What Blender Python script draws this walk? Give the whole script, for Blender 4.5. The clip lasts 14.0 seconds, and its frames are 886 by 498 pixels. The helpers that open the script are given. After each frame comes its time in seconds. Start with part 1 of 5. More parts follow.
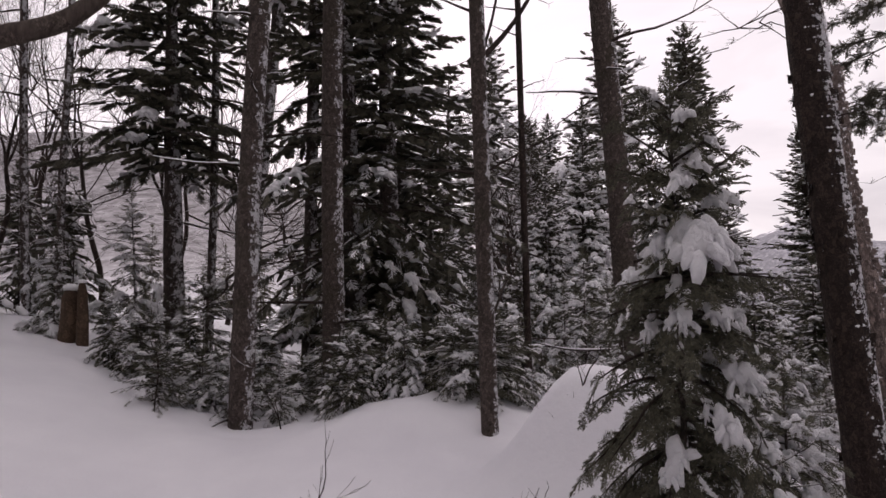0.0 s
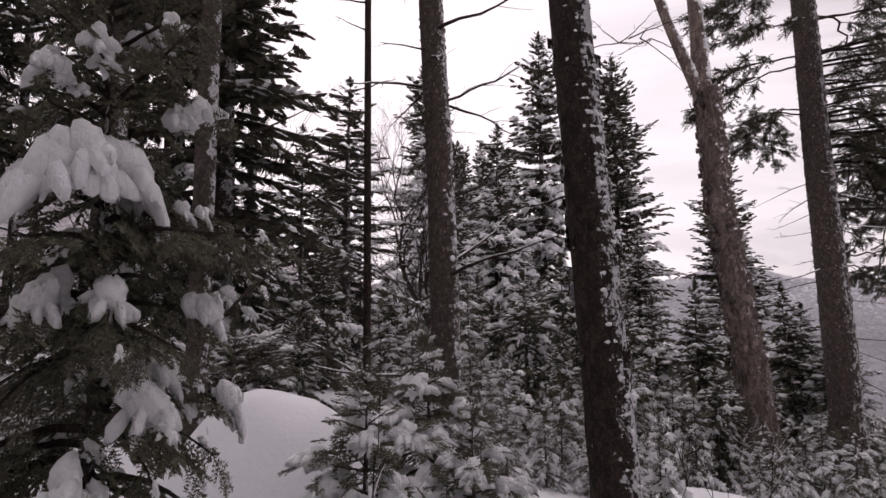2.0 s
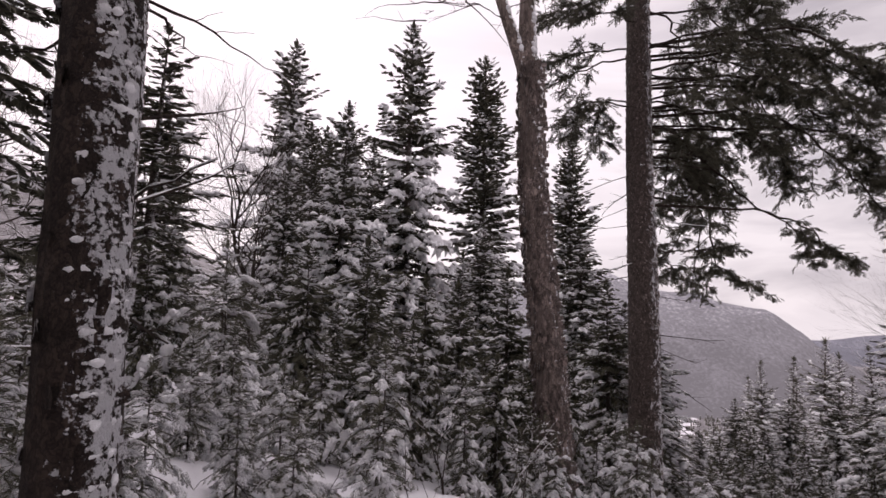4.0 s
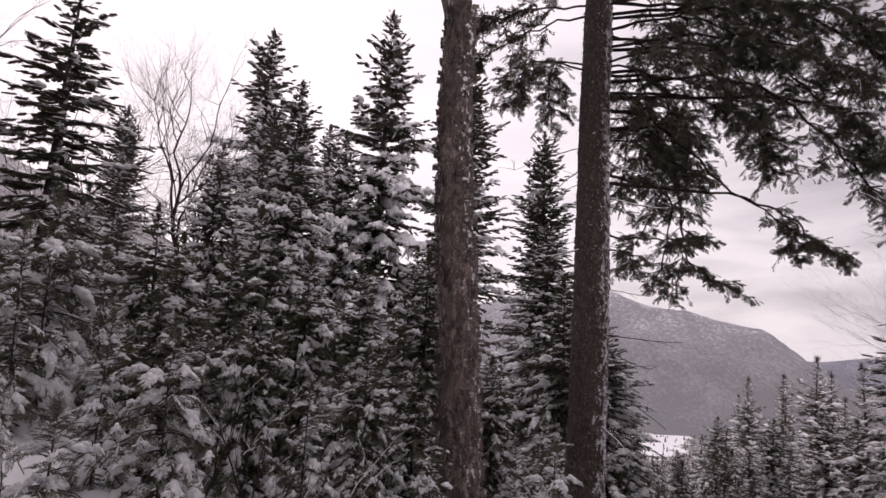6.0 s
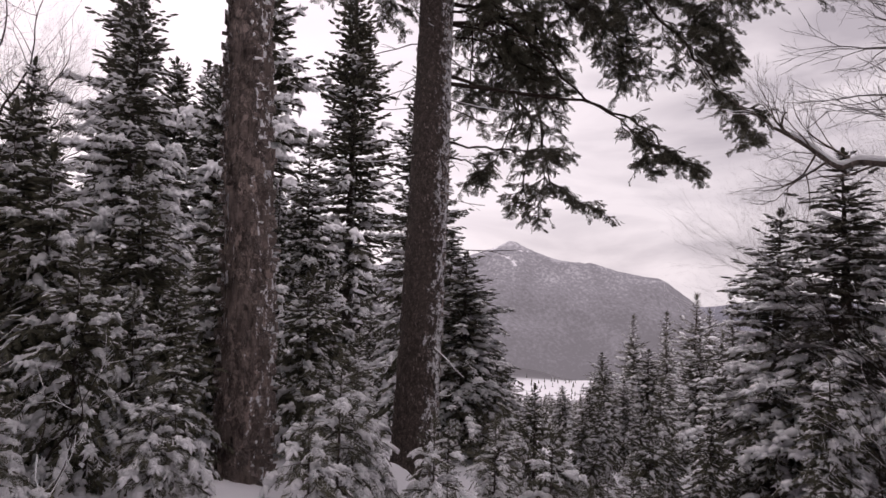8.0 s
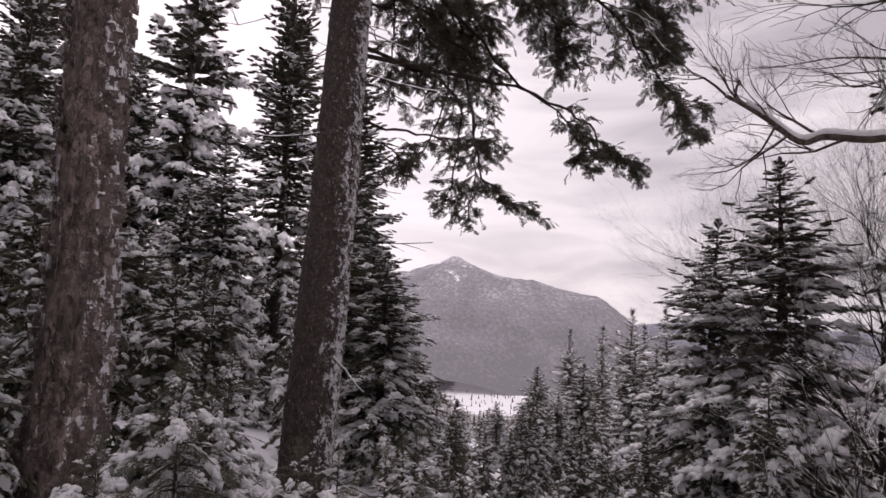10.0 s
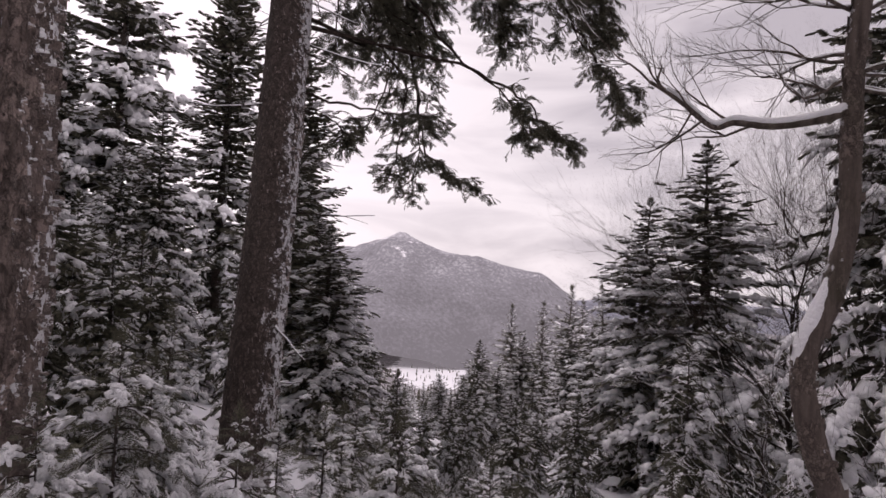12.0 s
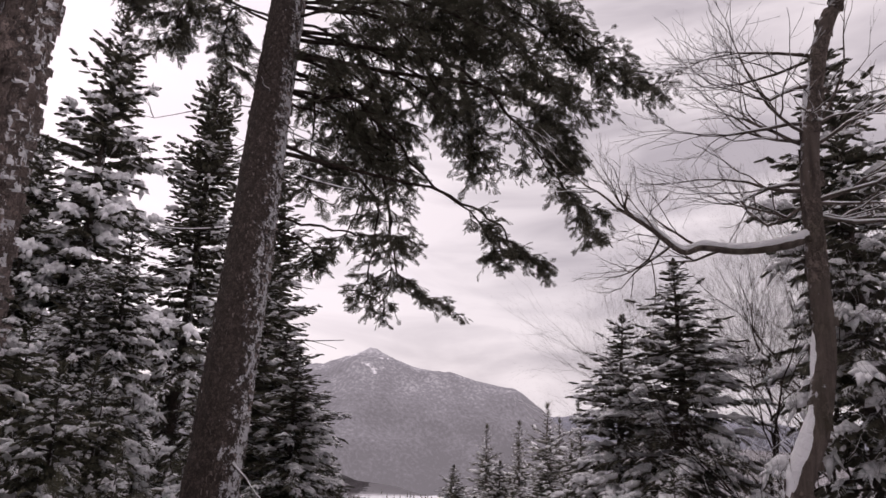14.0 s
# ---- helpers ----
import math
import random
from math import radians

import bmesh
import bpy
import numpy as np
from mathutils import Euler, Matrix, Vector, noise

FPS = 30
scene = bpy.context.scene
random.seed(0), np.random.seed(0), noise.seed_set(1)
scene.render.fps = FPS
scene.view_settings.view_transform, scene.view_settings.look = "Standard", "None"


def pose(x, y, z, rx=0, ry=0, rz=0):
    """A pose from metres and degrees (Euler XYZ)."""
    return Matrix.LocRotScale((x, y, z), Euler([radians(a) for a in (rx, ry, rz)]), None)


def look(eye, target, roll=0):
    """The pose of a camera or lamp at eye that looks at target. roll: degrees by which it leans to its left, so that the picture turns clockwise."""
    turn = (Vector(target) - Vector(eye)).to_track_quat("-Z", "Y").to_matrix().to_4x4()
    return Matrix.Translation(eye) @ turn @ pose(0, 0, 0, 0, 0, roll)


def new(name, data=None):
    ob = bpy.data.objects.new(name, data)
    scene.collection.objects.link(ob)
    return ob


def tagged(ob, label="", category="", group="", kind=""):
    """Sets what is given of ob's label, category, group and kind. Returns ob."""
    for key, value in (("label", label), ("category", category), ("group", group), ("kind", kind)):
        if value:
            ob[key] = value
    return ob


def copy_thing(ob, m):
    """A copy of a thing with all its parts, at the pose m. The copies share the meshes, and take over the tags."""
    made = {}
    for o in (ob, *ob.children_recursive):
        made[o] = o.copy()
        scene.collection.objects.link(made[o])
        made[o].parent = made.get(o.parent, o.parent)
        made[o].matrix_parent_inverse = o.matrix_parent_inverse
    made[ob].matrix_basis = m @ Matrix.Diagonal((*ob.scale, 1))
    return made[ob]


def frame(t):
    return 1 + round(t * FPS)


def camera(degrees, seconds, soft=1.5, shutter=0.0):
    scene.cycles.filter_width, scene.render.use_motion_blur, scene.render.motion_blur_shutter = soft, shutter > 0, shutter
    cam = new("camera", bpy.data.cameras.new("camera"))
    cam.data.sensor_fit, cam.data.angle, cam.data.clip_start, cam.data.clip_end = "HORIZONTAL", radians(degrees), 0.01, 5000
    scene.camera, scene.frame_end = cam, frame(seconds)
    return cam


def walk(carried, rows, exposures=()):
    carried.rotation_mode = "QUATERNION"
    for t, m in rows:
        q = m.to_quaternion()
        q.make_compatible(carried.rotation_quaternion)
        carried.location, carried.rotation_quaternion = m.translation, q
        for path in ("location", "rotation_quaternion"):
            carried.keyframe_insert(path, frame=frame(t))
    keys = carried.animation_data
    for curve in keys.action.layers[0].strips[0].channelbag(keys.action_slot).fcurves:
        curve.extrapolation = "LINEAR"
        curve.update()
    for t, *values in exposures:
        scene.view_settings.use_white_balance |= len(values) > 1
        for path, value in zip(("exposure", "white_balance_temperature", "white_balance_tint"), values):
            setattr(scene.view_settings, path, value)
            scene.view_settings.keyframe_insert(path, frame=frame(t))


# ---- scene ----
cam = camera(73.8, 14.0, soft=1.5)
PATH = [
    (0, (1.419, 1.767, 1.501), (1.474, 3.764, 1.587), -2.1),
    (0.5, (1.674, 1.789, 1.398), (1.494, 3.776, 1.538), -1.5),
    (1, (2.155, 1.952, 1.337), (2.122, 3.941, 1.544), -1.9),
    (1.5, (2.506, 2.141, 1.305), (2.447, 4.137, 1.415), -1.2),
    (2, (2.857, 2.493, 1.31), (3.074, 4.473, 1.491), -1.2),
    (2.5, (3.27, 2.697, 1.259), (3.521, 4.668, 1.487), 0.8),
    (3, (3.583, 2.97, 1.235), (3.911, 4.934, 1.415), 0.8),
    (3.5, (3.946, 3.255, 1.197), (4.513, 5.168, 1.339), 0.6),
    (3.7, (4.113, 3.279, 1.138), (4.703, 5.184, 1.297), 1.2),
    (5.8, (5.871, 4.401, 0.795), (6.41, 6.314, 1.021), 2.8),
    (6, (5.971, 4.478, 0.793), (6.563, 6.376, 1.008), 2.9),
    (6.5, (6.494, 4.643, 0.581), (7.139, 6.523, 0.803), 3.1),
    (7, (6.703, 4.744, 0.558), (7.2, 6.677, 0.693), 2.6),
    (7.5, (7.067, 4.976, 0.48), (7.774, 6.846, 0.528), 0.4),
    (7.7, (7.189, 4.965, 0.395), (7.997, 6.794, 0.465), 1.0),
    (9.8, (8.065, 5.619, 0.18), (9.041, 7.36, 0.305), 1.4),
    (10, (8.096, 5.665, 0.167), (9.125, 7.375, 0.307), 2.2),
    (10.5, (8.188, 5.696, 0.198), (9.301, 7.357, 0.234), 2.0),
    (11, (8.022, 5.523, 0.129), (9.169, 7.159, 0.227), 1.7),
    (11.5, (8.069, 5.462, 0.151), (9.213, 7.1, 0.247), 2.4),
    (12, (8.049, 5.492, 0.133), (9.233, 7.103, 0.199), 2.6),
    (12.5, (8.047, 5.543, 0.145), (9.257, 7.124, 0.343), 2.3),
    (13, (8.065, 5.571, 0.157), (9.286, 7.124, 0.465), 1.3),
    (13.5, (8.084, 5.578, 0.187), (9.304, 7.117, 0.565), 1.1),
    (14, (8.099, 5.578, 0.221), (9.316, 7.099, 0.674), 1.9),
]
walk(cam, [(t, look(eye, target, roll)) for t, eye, target, roll in PATH], exposures=[(0, 0.02, 6700, 21), (3.5, 0.03, 6700, 22), (7, -0.03, 6700, 23), (10, 0.03, 6700, 23), (12, 0.05, 6700, 23), (14, -0.04, 6700, 22)])

# ---- overcast sky and a weak, wide sun behind the cloud ----
SUN_UP, SUN_TURN = radians(24), radians(-12)
world = bpy.data.worlds.new("overcast_sky")
scene.world = world
world.use_nodes = True
wn, wl = world.node_tree.nodes, world.node_tree.links
wn.clear()


def wnode(kind, **values):
    n = wn.new(kind)
    for k, v in values.items():
        n.inputs[k].default_value = v
    return n


sky = wn.new("ShaderNodeTexSky")
sky.sky_type, sky.sun_disc, sky.sun_elevation, sky.sun_rotation = "NISHITA", False, SUN_UP, SUN_TURN
clear_sky = wnode("ShaderNodeBackground", Strength=0.05)
wl.new(sky.outputs[0], clear_sky.inputs["Color"])
coord = wn.new("ShaderNodeTexCoord")
flat = wn.new("ShaderNodeMapping")
flat.inputs["Scale"].default_value = (1.0, 1.0, 4.2)
wl.new(coord.outputs["Generated"], flat.inputs["Vector"])
billow = wnode("ShaderNodeTexNoise", Scale=3.1, Detail=7.0, Roughness=0.50, Distortion=0.5)
wl.new(flat.outputs[0], billow.inputs["Vector"])
cloud = wn.new("ShaderNodeValToRGB")
cloud.color_ramp.elements[0].position, cloud.color_ramp.elements[0].color = 0.36, (0.55, 0.535, 0.57, 1)
cloud.color_ramp.elements[1].position, cloud.color_ramp.elements[1].color = 0.66, (0.97, 0.95, 0.965, 1)
height = wn.new("ShaderNodeSeparateXYZ")
wl.new(coord.outputs["Generated"], height.inputs[0])
low = wn.new("ShaderNodeMapRange")
low.inputs["From Min"].default_value, low.inputs["From Max"].default_value = 0.02, 0.36
low.inputs["To Min"].default_value, low.inputs["To Max"].default_value = 0.11, 0.0
wl.new(height.outputs["Z"], low.inputs["Value"])
lit = wn.new("ShaderNodeMath")
wl.new(billow.outputs["Fac"], lit.inputs[0])
wl.new(low.outputs[0], lit.inputs[1])
wl.new(lit.outputs[0], cloud.inputs["Fac"])
# the cloud is thinner, and so brighter, around the hidden sun
sunward = wn.new("ShaderNodeVectorMath")
sunward.operation = "DOT_PRODUCT"
sunward.inputs[1].default_value = (-0.28, 0.86, 0.42)
wl.new(coord.outputs["Generated"], sunward.inputs[0])
thin = wn.new("ShaderNodeMapRange")
thin.interpolation_type = "SMOOTHSTEP"
thin.inputs["From Min"].default_value, thin.inputs["From Max"].default_value = 0.45, 0.98
thin.inputs["To Min"].default_value, thin.inputs["To Max"].default_value = 0.0, 0.85
wl.new(sunward.outputs["Value"], thin.inputs["Value"])
glow = wn.new("ShaderNodeMix")
glow.data_type = "RGBA"
glow.inputs["B"].default_value = (1.3, 1.26, 1.3, 1)
wl.new(thin.outputs[0], glow.inputs["Factor"])
wl.new(cloud.outputs[0], glow.inputs["A"])
cloud_light = wnode("ShaderNodeBackground", Strength=0.95)
wl.new(glow.outputs["Result"], cloud_light.inputs["Color"])
# an overcast sky grows brighter towards the zenith
zenith = wn.new("ShaderNodeMapRange")
zenith.interpolation_type = "SMOOTHSTEP"
zenith.inputs["From Min"].default_value, zenith.inputs["From Max"].default_value = 0.50, 1.0
zenith.inputs["To Min"].default_value, zenith.inputs["To Max"].default_value = 0.95, 1.40
wl.new(height.outputs["Z"], zenith.inputs["Value"])
wl.new(zenith.outputs[0], cloud_light.inputs["Strength"])
cover = wnode("ShaderNodeMixShader", Fac=0.93)
wl.new(clear_sky.outputs[0], cover.inputs[1])
wl.new(cloud_light.outputs[0], cover.inputs[2])
wout = wn.new("ShaderNodeOutputWorld")
wl.new(cover.outputs[0], wout.inputs["Surface"])

sun = new("sun", bpy.data.lights.new("sun", "SUN"))
sun.data.energy, sun.data.angle, sun.data.color = 0.5, radians(40), (1.0, 0.96, 0.93)
sun.matrix_world = look((0, 0, 60), (0 - 14 * math.sin(SUN_TURN), -30, 60 - 14))


# ---- materials ----
def material(name, rough=0.8):
    m = bpy.data.materials.new(name)
    m.use_nodes = True
    bsdf = m.node_tree.nodes["Principled BSDF"]
    bsdf.inputs["Roughness"].default_value = rough
    bsdf.inputs["Specular IOR Level"].default_value = 0.25
    return m, m.node_tree.nodes, m.node_tree.links, bsdf


def noise_node(nodes, links, scale, detail=4.0, rough=0.55, stretch=None, space="Object"):
    n = nodes.new("ShaderNodeTexNoise")
    n.inputs["Scale"].default_value, n.inputs["Detail"].default_value, n.inputs["Roughness"].default_value = scale, detail, rough
    c = nodes.new("ShaderNodeTexCoord")
    mp = nodes.new("ShaderNodeMapping")
    if stretch:
        mp.inputs["Scale"].default_value = stretch
    links.new(c.outputs[space], mp.inputs["Vector"])
    links.new(mp.outputs[0], n.inputs["Vector"])
    return n.outputs["Fac"]


def ramp(nodes, links, fac, *stops):
    r = nodes.new("ShaderNodeValToRGB")
    els = r.color_ramp.elements
    while len(els) < len(stops):
        els.new(0.5)
    for e, (p, c) in zip(els, stops):
        e.position, e.color = p, (*c, 1)
    links.new(fac, r.inputs["Fac"])
    return r.outputs["Color"]


def bump(nodes, links, bsdf, height, strength, distance):
    b = nodes.new("ShaderNodeBump")
    b.inputs["Strength"].default_value, b.inputs["Distance"].default_value = strength, distance
    links.new(height, b.inputs["Height"])
    links.new(b.outputs[0], bsdf.inputs["Normal"])


def math_node(nodes, links, op, a, b):
    n = nodes.new("ShaderNodeMath")
    n.operation = op
    for i, v in enumerate((a, b)):
        if isinstance(v, (int, float)):
            n.inputs[i].default_value = v
        else:
            links.new(v, n.inputs[i])
    return n.outputs[0]


def mix_color(nodes, links, fac, a, b):
    n = nodes.new("ShaderNodeMix")
    n.data_type = "RGBA"
    for key, v in (("Factor", fac), ("A", a), ("B", b)):
        if isinstance(v, tuple):
            n.inputs[key].default_value = (*v, 1)
        elif isinstance(v, float):
            n.inputs[key].default_value = v
        else:
            links.new(v, n.inputs[key])
    return n.outputs["Result"]


def snow_material(name, grain, low=(0.80, 0.79, 0.82), high=(0.89, 0.88, 0.90), rough=0.35):
    m, n, l, b = material(name, 0.7)
    big = noise_node(n, l, grain * 0.12, 3)
    l.new(ramp(n, l, big, (0.3, low), (0.7, high)), b.inputs["Base Color"])
    fine = noise_node(n, l, grain, 6, 0.65)
    bump(n, l, b, fine, rough, 0.03)
    b.inputs["Subsurface Weight"].default_value = 0.0
    return m


def needle_material(name, dark, light):
    m, n, l, b = material(name, 0.62)
    g = n.new("ShaderNodeNewGeometry")
    patch = noise_node(n, l, 1.6, 3)
    mixed = math_node(n, l, "ADD", math_node(n, l, "MULTIPLY", g.outputs["Random Per Island"], 0.55), math_node(n, l, "MULTIPLY", patch, 0.5))
    l.new(ramp(n, l, mixed, (0.25, dark), (0.8, light)), b.inputs["Base Color"])
    return m


def bark_material(name, dark, light, cell, snow_from=(0, 0, 1), snow_share=0.0, moss=0.0, tall=0.45, peel=0.0, clump_size=9.0):
    """Bark in uneven plates with dark cracks; snow_from: the side on which driven snow sticks; peel: share of smooth bared patches."""
    m, n, l, b = material(name, 0.9)
    c = n.new("ShaderNodeTexCoord")
    warp = n.new("ShaderNodeTexNoise")
    warp.inputs["Scale"].default_value, warp.inputs["Detail"].default_value = cell * 0.9, 6
    l.new(c.outputs["Object"], warp.inputs["Vector"])
    shift = n.new("ShaderNodeVectorMath")
    shift.operation = "MULTIPLY_ADD"
    shift.inputs[1].default_value = (2.6 / cell,) * 3
    l.new(warp.outputs["Color"], shift.inputs[0])
    l.new(c.outputs["Object"], shift.inputs[2])
    mp = n.new("ShaderNodeMapping")
    mp.inputs["Scale"].default_value = (1, 1, tall)
    l.new(shift.outputs[0], mp.inputs["Vector"])
    plate, crack = n.new("ShaderNodeTexVoronoi"), n.new("ShaderNodeTexVoronoi")
    crack.feature = "DISTANCE_TO_EDGE"
    for v in (plate, crack):
        v.inputs["Scale"].default_value = cell
        l.new(mp.outputs[0], v.inputs["Vector"])
    fine = noise_node(n, l, cell * 4, 6, 0.7, (1, 1, 0.6))
    blotch = noise_node(n, l, 2.6, 4, 0.55)
    edge = ramp(n, l, crack.outputs["Distance"], (0.0, (0, 0, 0)), (0.22, (1, 1, 1)))
    grey = n.new("ShaderNodeRGBToBW")
    l.new(plate.outputs["Color"], grey.inputs[0])
    tone = math_node(n, l, "ADD", math_node(n, l, "MULTIPLY", grey.outputs[0], 0.40), math_node(n, l, "MULTIPLY", fine, 0.78))
    tone = math_node(n, l, "MULTIPLY", tone, math_node(n, l, "ADD", math_node(n, l, "MULTIPLY", edge, 0.32), 0.68))
    col = ramp(n, l, tone, (0.22, dark), (0.48, tuple(0.45 * (p + q) for p, q in zip(dark, light))), (0.70, light))
    if peel:
        bared = ramp(n, l, blotch, (0.56 - 0.2 * peel, (0, 0, 0)), (0.60 - 0.2 * peel, (1, 1, 1)))
        streak = noise_node(n, l, 16, 5, 0.6, (1, 1, 0.12))
        skin = ramp(n, l, streak, (0.3, tuple(1.3 * q for q in dark)), (0.7, tuple(0.9 * q for q in light)))
        col = mix_color(n, l, math_node(n, l, "MULTIPLY", bared, 0.85), col, skin)
    if moss:
        green = ramp(n, l, noise_node(n, l, 2.2, 4), (0.5, (0, 0, 0)), (0.62, (1, 1, 1)))
        col = mix_color(n, l, math_node(n, l, "MULTIPLY", green, moss), col, (0.055, 0.055, 0.024))
    if snow_share:
        g = n.new("ShaderNodeNewGeometry")
        dot = n.new("ShaderNodeVectorMath")
        dot.operation = "DOT_PRODUCT"
        dot.inputs[1].default_value = snow_from
        l.new(g.outputs["Normal"], dot.inputs[0])
        clump = noise_node(n, l, clump_size, 7, 0.68)
        specks = noise_node(n, l, 48, 4, 0.65)
        ledge = math_node(n, l, "MULTIPLY", grey.outputs[0], 0.16)
        s = math_node(n, l, "ADD", math_node(n, l, "MULTIPLY", dot.outputs["Value"], 0.30), math_node(n, l, "ADD", math_node(n, l, "MULTIPLY", clump, 0.70), math_node(n, l, "ADD", ledge, math_node(n, l, "MULTIPLY", specks, 0.42))))
        limit = 1.16 - 0.5 * snow_share
        stick = ramp(n, l, s, (limit - 0.025, (0, 0, 0)), (limit + 0.025, (1, 1, 1)))
        col = mix_color(n, l, stick, col, (0.82, 0.81, 0.83))
    l.new(col, b.inputs["Base Color"])
    bump(n, l, b, tone, 1.0, 0.03)
    return m


PAD = snow_material("snow_on_twigs", 34.0, (0.90, 0.89, 0.91), (0.95, 0.945, 0.955), 0.8)
NEEDLES = needle_material("spruce_needles", (0.056, 0.055, 0.042), (0.145, 0.134, 0.095))
FIR = needle_material("balsam_needles", (0.060, 0.060, 0.044), (0.155, 0.145, 0.098))
BARK_SPRUCE = bark_material("spruce_bark", (0.018, 0.013, 0.012), (0.165, 0.128, 0.112), 38, (0.75, -0.6, 0.2), 0.50, tall=0.62)
BARK_DARK = bark_material("wet_dark_bark", (0.010, 0.007, 0.006), (0.085, 0.058, 0.047), 42, (0.75, -0.65, 0.2), 0.48, clump_size=11.0)
BARK_GREY = bark_material("grey_fir_bark", (0.024, 0.017, 0.015), (0.19, 0.15, 0.13), 44, (0.9, -0.3, 0.2), 0.46, 0.25, tall=0.7)
BARK_BIRCH = bark_material("yellow_birch_bark", (0.025, 0.018, 0.016), (0.37, 0.29, 0.26), 17, (0.95, -0.15, 0.2), 0.56, 0.12, 0.3, 0.35)
BARK_CURL = bark_material("curled_birch_bark", (0.06, 0.046, 0.041), (0.44, 0.36, 0.33), 30, (0.3, -0.3, 0.9), 0.62, tall=0.5)
BARK_TWIG = bark_material("twig_bark", (0.016, 0.011, 0.009), (0.085, 0.060, 0.049), 40)
BARK_PALE = bark_material("pale_mossy_bark", (0.044, 0.033, 0.028), (0.29, 0.23, 0.20), 44, (-0.45, 0.5, 0.75), 0.46, 0.35, 0.5, 0.5)
WOOD = bark_material("broken_wood", (0.05, 0.032, 0.022), (0.16, 0.105, 0.07), 18)


# ---- mesh building ----
class Soup:
    """Gathers points and faces of one mesh."""

    def __init__(self):
        self.v, self.f, self.count = [], {}, 0

    def add(self, v, f):
        v = np.asarray(v, float).reshape(-1, 3)
        f = np.asarray(f, int)
        self.v.append(v)
        self.f.setdefault(f.shape[1], []).append(f + self.count)
        self.count += len(v)

    def mesh(self, name, mat, smooth=False):
        me = bpy.data.meshes.new(name)
        me.vertices.add(self.count)
        me.vertices.foreach_set("co", np.concatenate(self.v).ravel())
        faces = [np.concatenate(a) for _, a in sorted(self.f.items())]
        total = np.concatenate([np.full(len(a), a.shape[1]) for a in faces])
        index = np.concatenate([a.ravel() for a in faces])
        me.loops.add(len(index))
        me.loops.foreach_set("vertex_index", index)
        me.polygons.add(len(total))
        me.polygons.foreach_set("loop_start", np.concatenate([[0], np.cumsum(total)[:-1]]))
        me.polygons.foreach_set("loop_total", total)
        me.polygons.foreach_set("use_smooth", np.full(len(total), smooth))
        me.update(calc_edges=True)
        me.validate()
        me.materials.append(mat)
        return me


def unit(v):
    v = np.asarray(v, float)
    return v / np.maximum(np.linalg.norm(v, axis=-1, keepdims=True), 1e-9)


def tube(soup, pts, radii, sides=5, lumps=0.0, rng=None, cap=True):
    """A tapering tube along pts."""
    pts = np.asarray(pts, float)
    radii = np.broadcast_to(np.asarray(radii, float), (len(pts),))
    tan = unit(np.gradient(pts, axis=0))
    ref = np.where(np.abs(tan[:, 2:3]) > 0.9, [[1.0, 0, 0]], [[0, 0, 1.0]])
    a = unit(np.cross(tan, ref))
    b = np.cross(tan, a)
    ang = np.linspace(0, 2 * math.pi, sides, endpoint=False)
    r = radii[:, None] * (1 + (lumps * rng.normal(size=(len(pts), sides)) if lumps else 0))
    v = pts[:, None] + r[..., None] * (a[:, None] * np.cos(ang)[None, :, None] + b[:, None] * np.sin(ang)[None, :, None])
    i, j = np.meshgrid(np.arange(len(pts) - 1), np.arange(sides), indexing="ij")
    k = (j + 1) % sides
    f = np.stack([i * sides + j, i * sides + k, (i + 1) * sides + k, (i + 1) * sides + j], -1).reshape(-1, 4)
    soup.add(v, f)
    if cap:
        soup.f.setdefault(sides, []).append(np.arange(sides)[None] + soup.count - sides)


def smooth_line(points, count):
    """Catmull-Rom through points."""
    p = np.asarray(points, float)
    p = np.concatenate([[2 * p[0] - p[1]], p, [2 * p[-1] - p[-2]]])
    u = np.linspace(0, len(p) - 3 - 1e-6, count)
    i = u.astype(int)
    t = (u - i)[:, None]
    a, b, c, d = p[i], p[i + 1], p[i + 2], p[i + 3]
    return 0.5 * (2 * b + (c - a) * t + (2 * a - 5 * b + 4 * c - d) * t ** 2 + (3 * b - a - 3 * c + d) * t ** 3)


def ellipsoid(seg, rings):
    th = np.linspace(0, 2 * math.pi, seg, endpoint=False)
    ph = np.linspace(-math.pi / 2, math.pi / 2, rings + 2)[1:-1]
    v = [(-1.0, 0, 0)] + [(math.sin(p), math.cos(p) * math.cos(t), math.cos(p) * math.sin(t)) for p in ph for t in th] + [(1.0, 0, 0)]
    f = []
    for j in range(seg):
        k = (j + 1) % seg
        f.append((0, 1 + k, 1 + j))
        for r in range(rings - 1):
            a, b = 1 + r * seg, 1 + (r + 1) * seg
            f += [(a + j, a + k, b + k), (a + j, b + k, b + j)]
        e = 1 + (rings - 1) * seg
        f.append((e + j, e + k, len(v) - 1))
    return np.array(v), np.array(f)


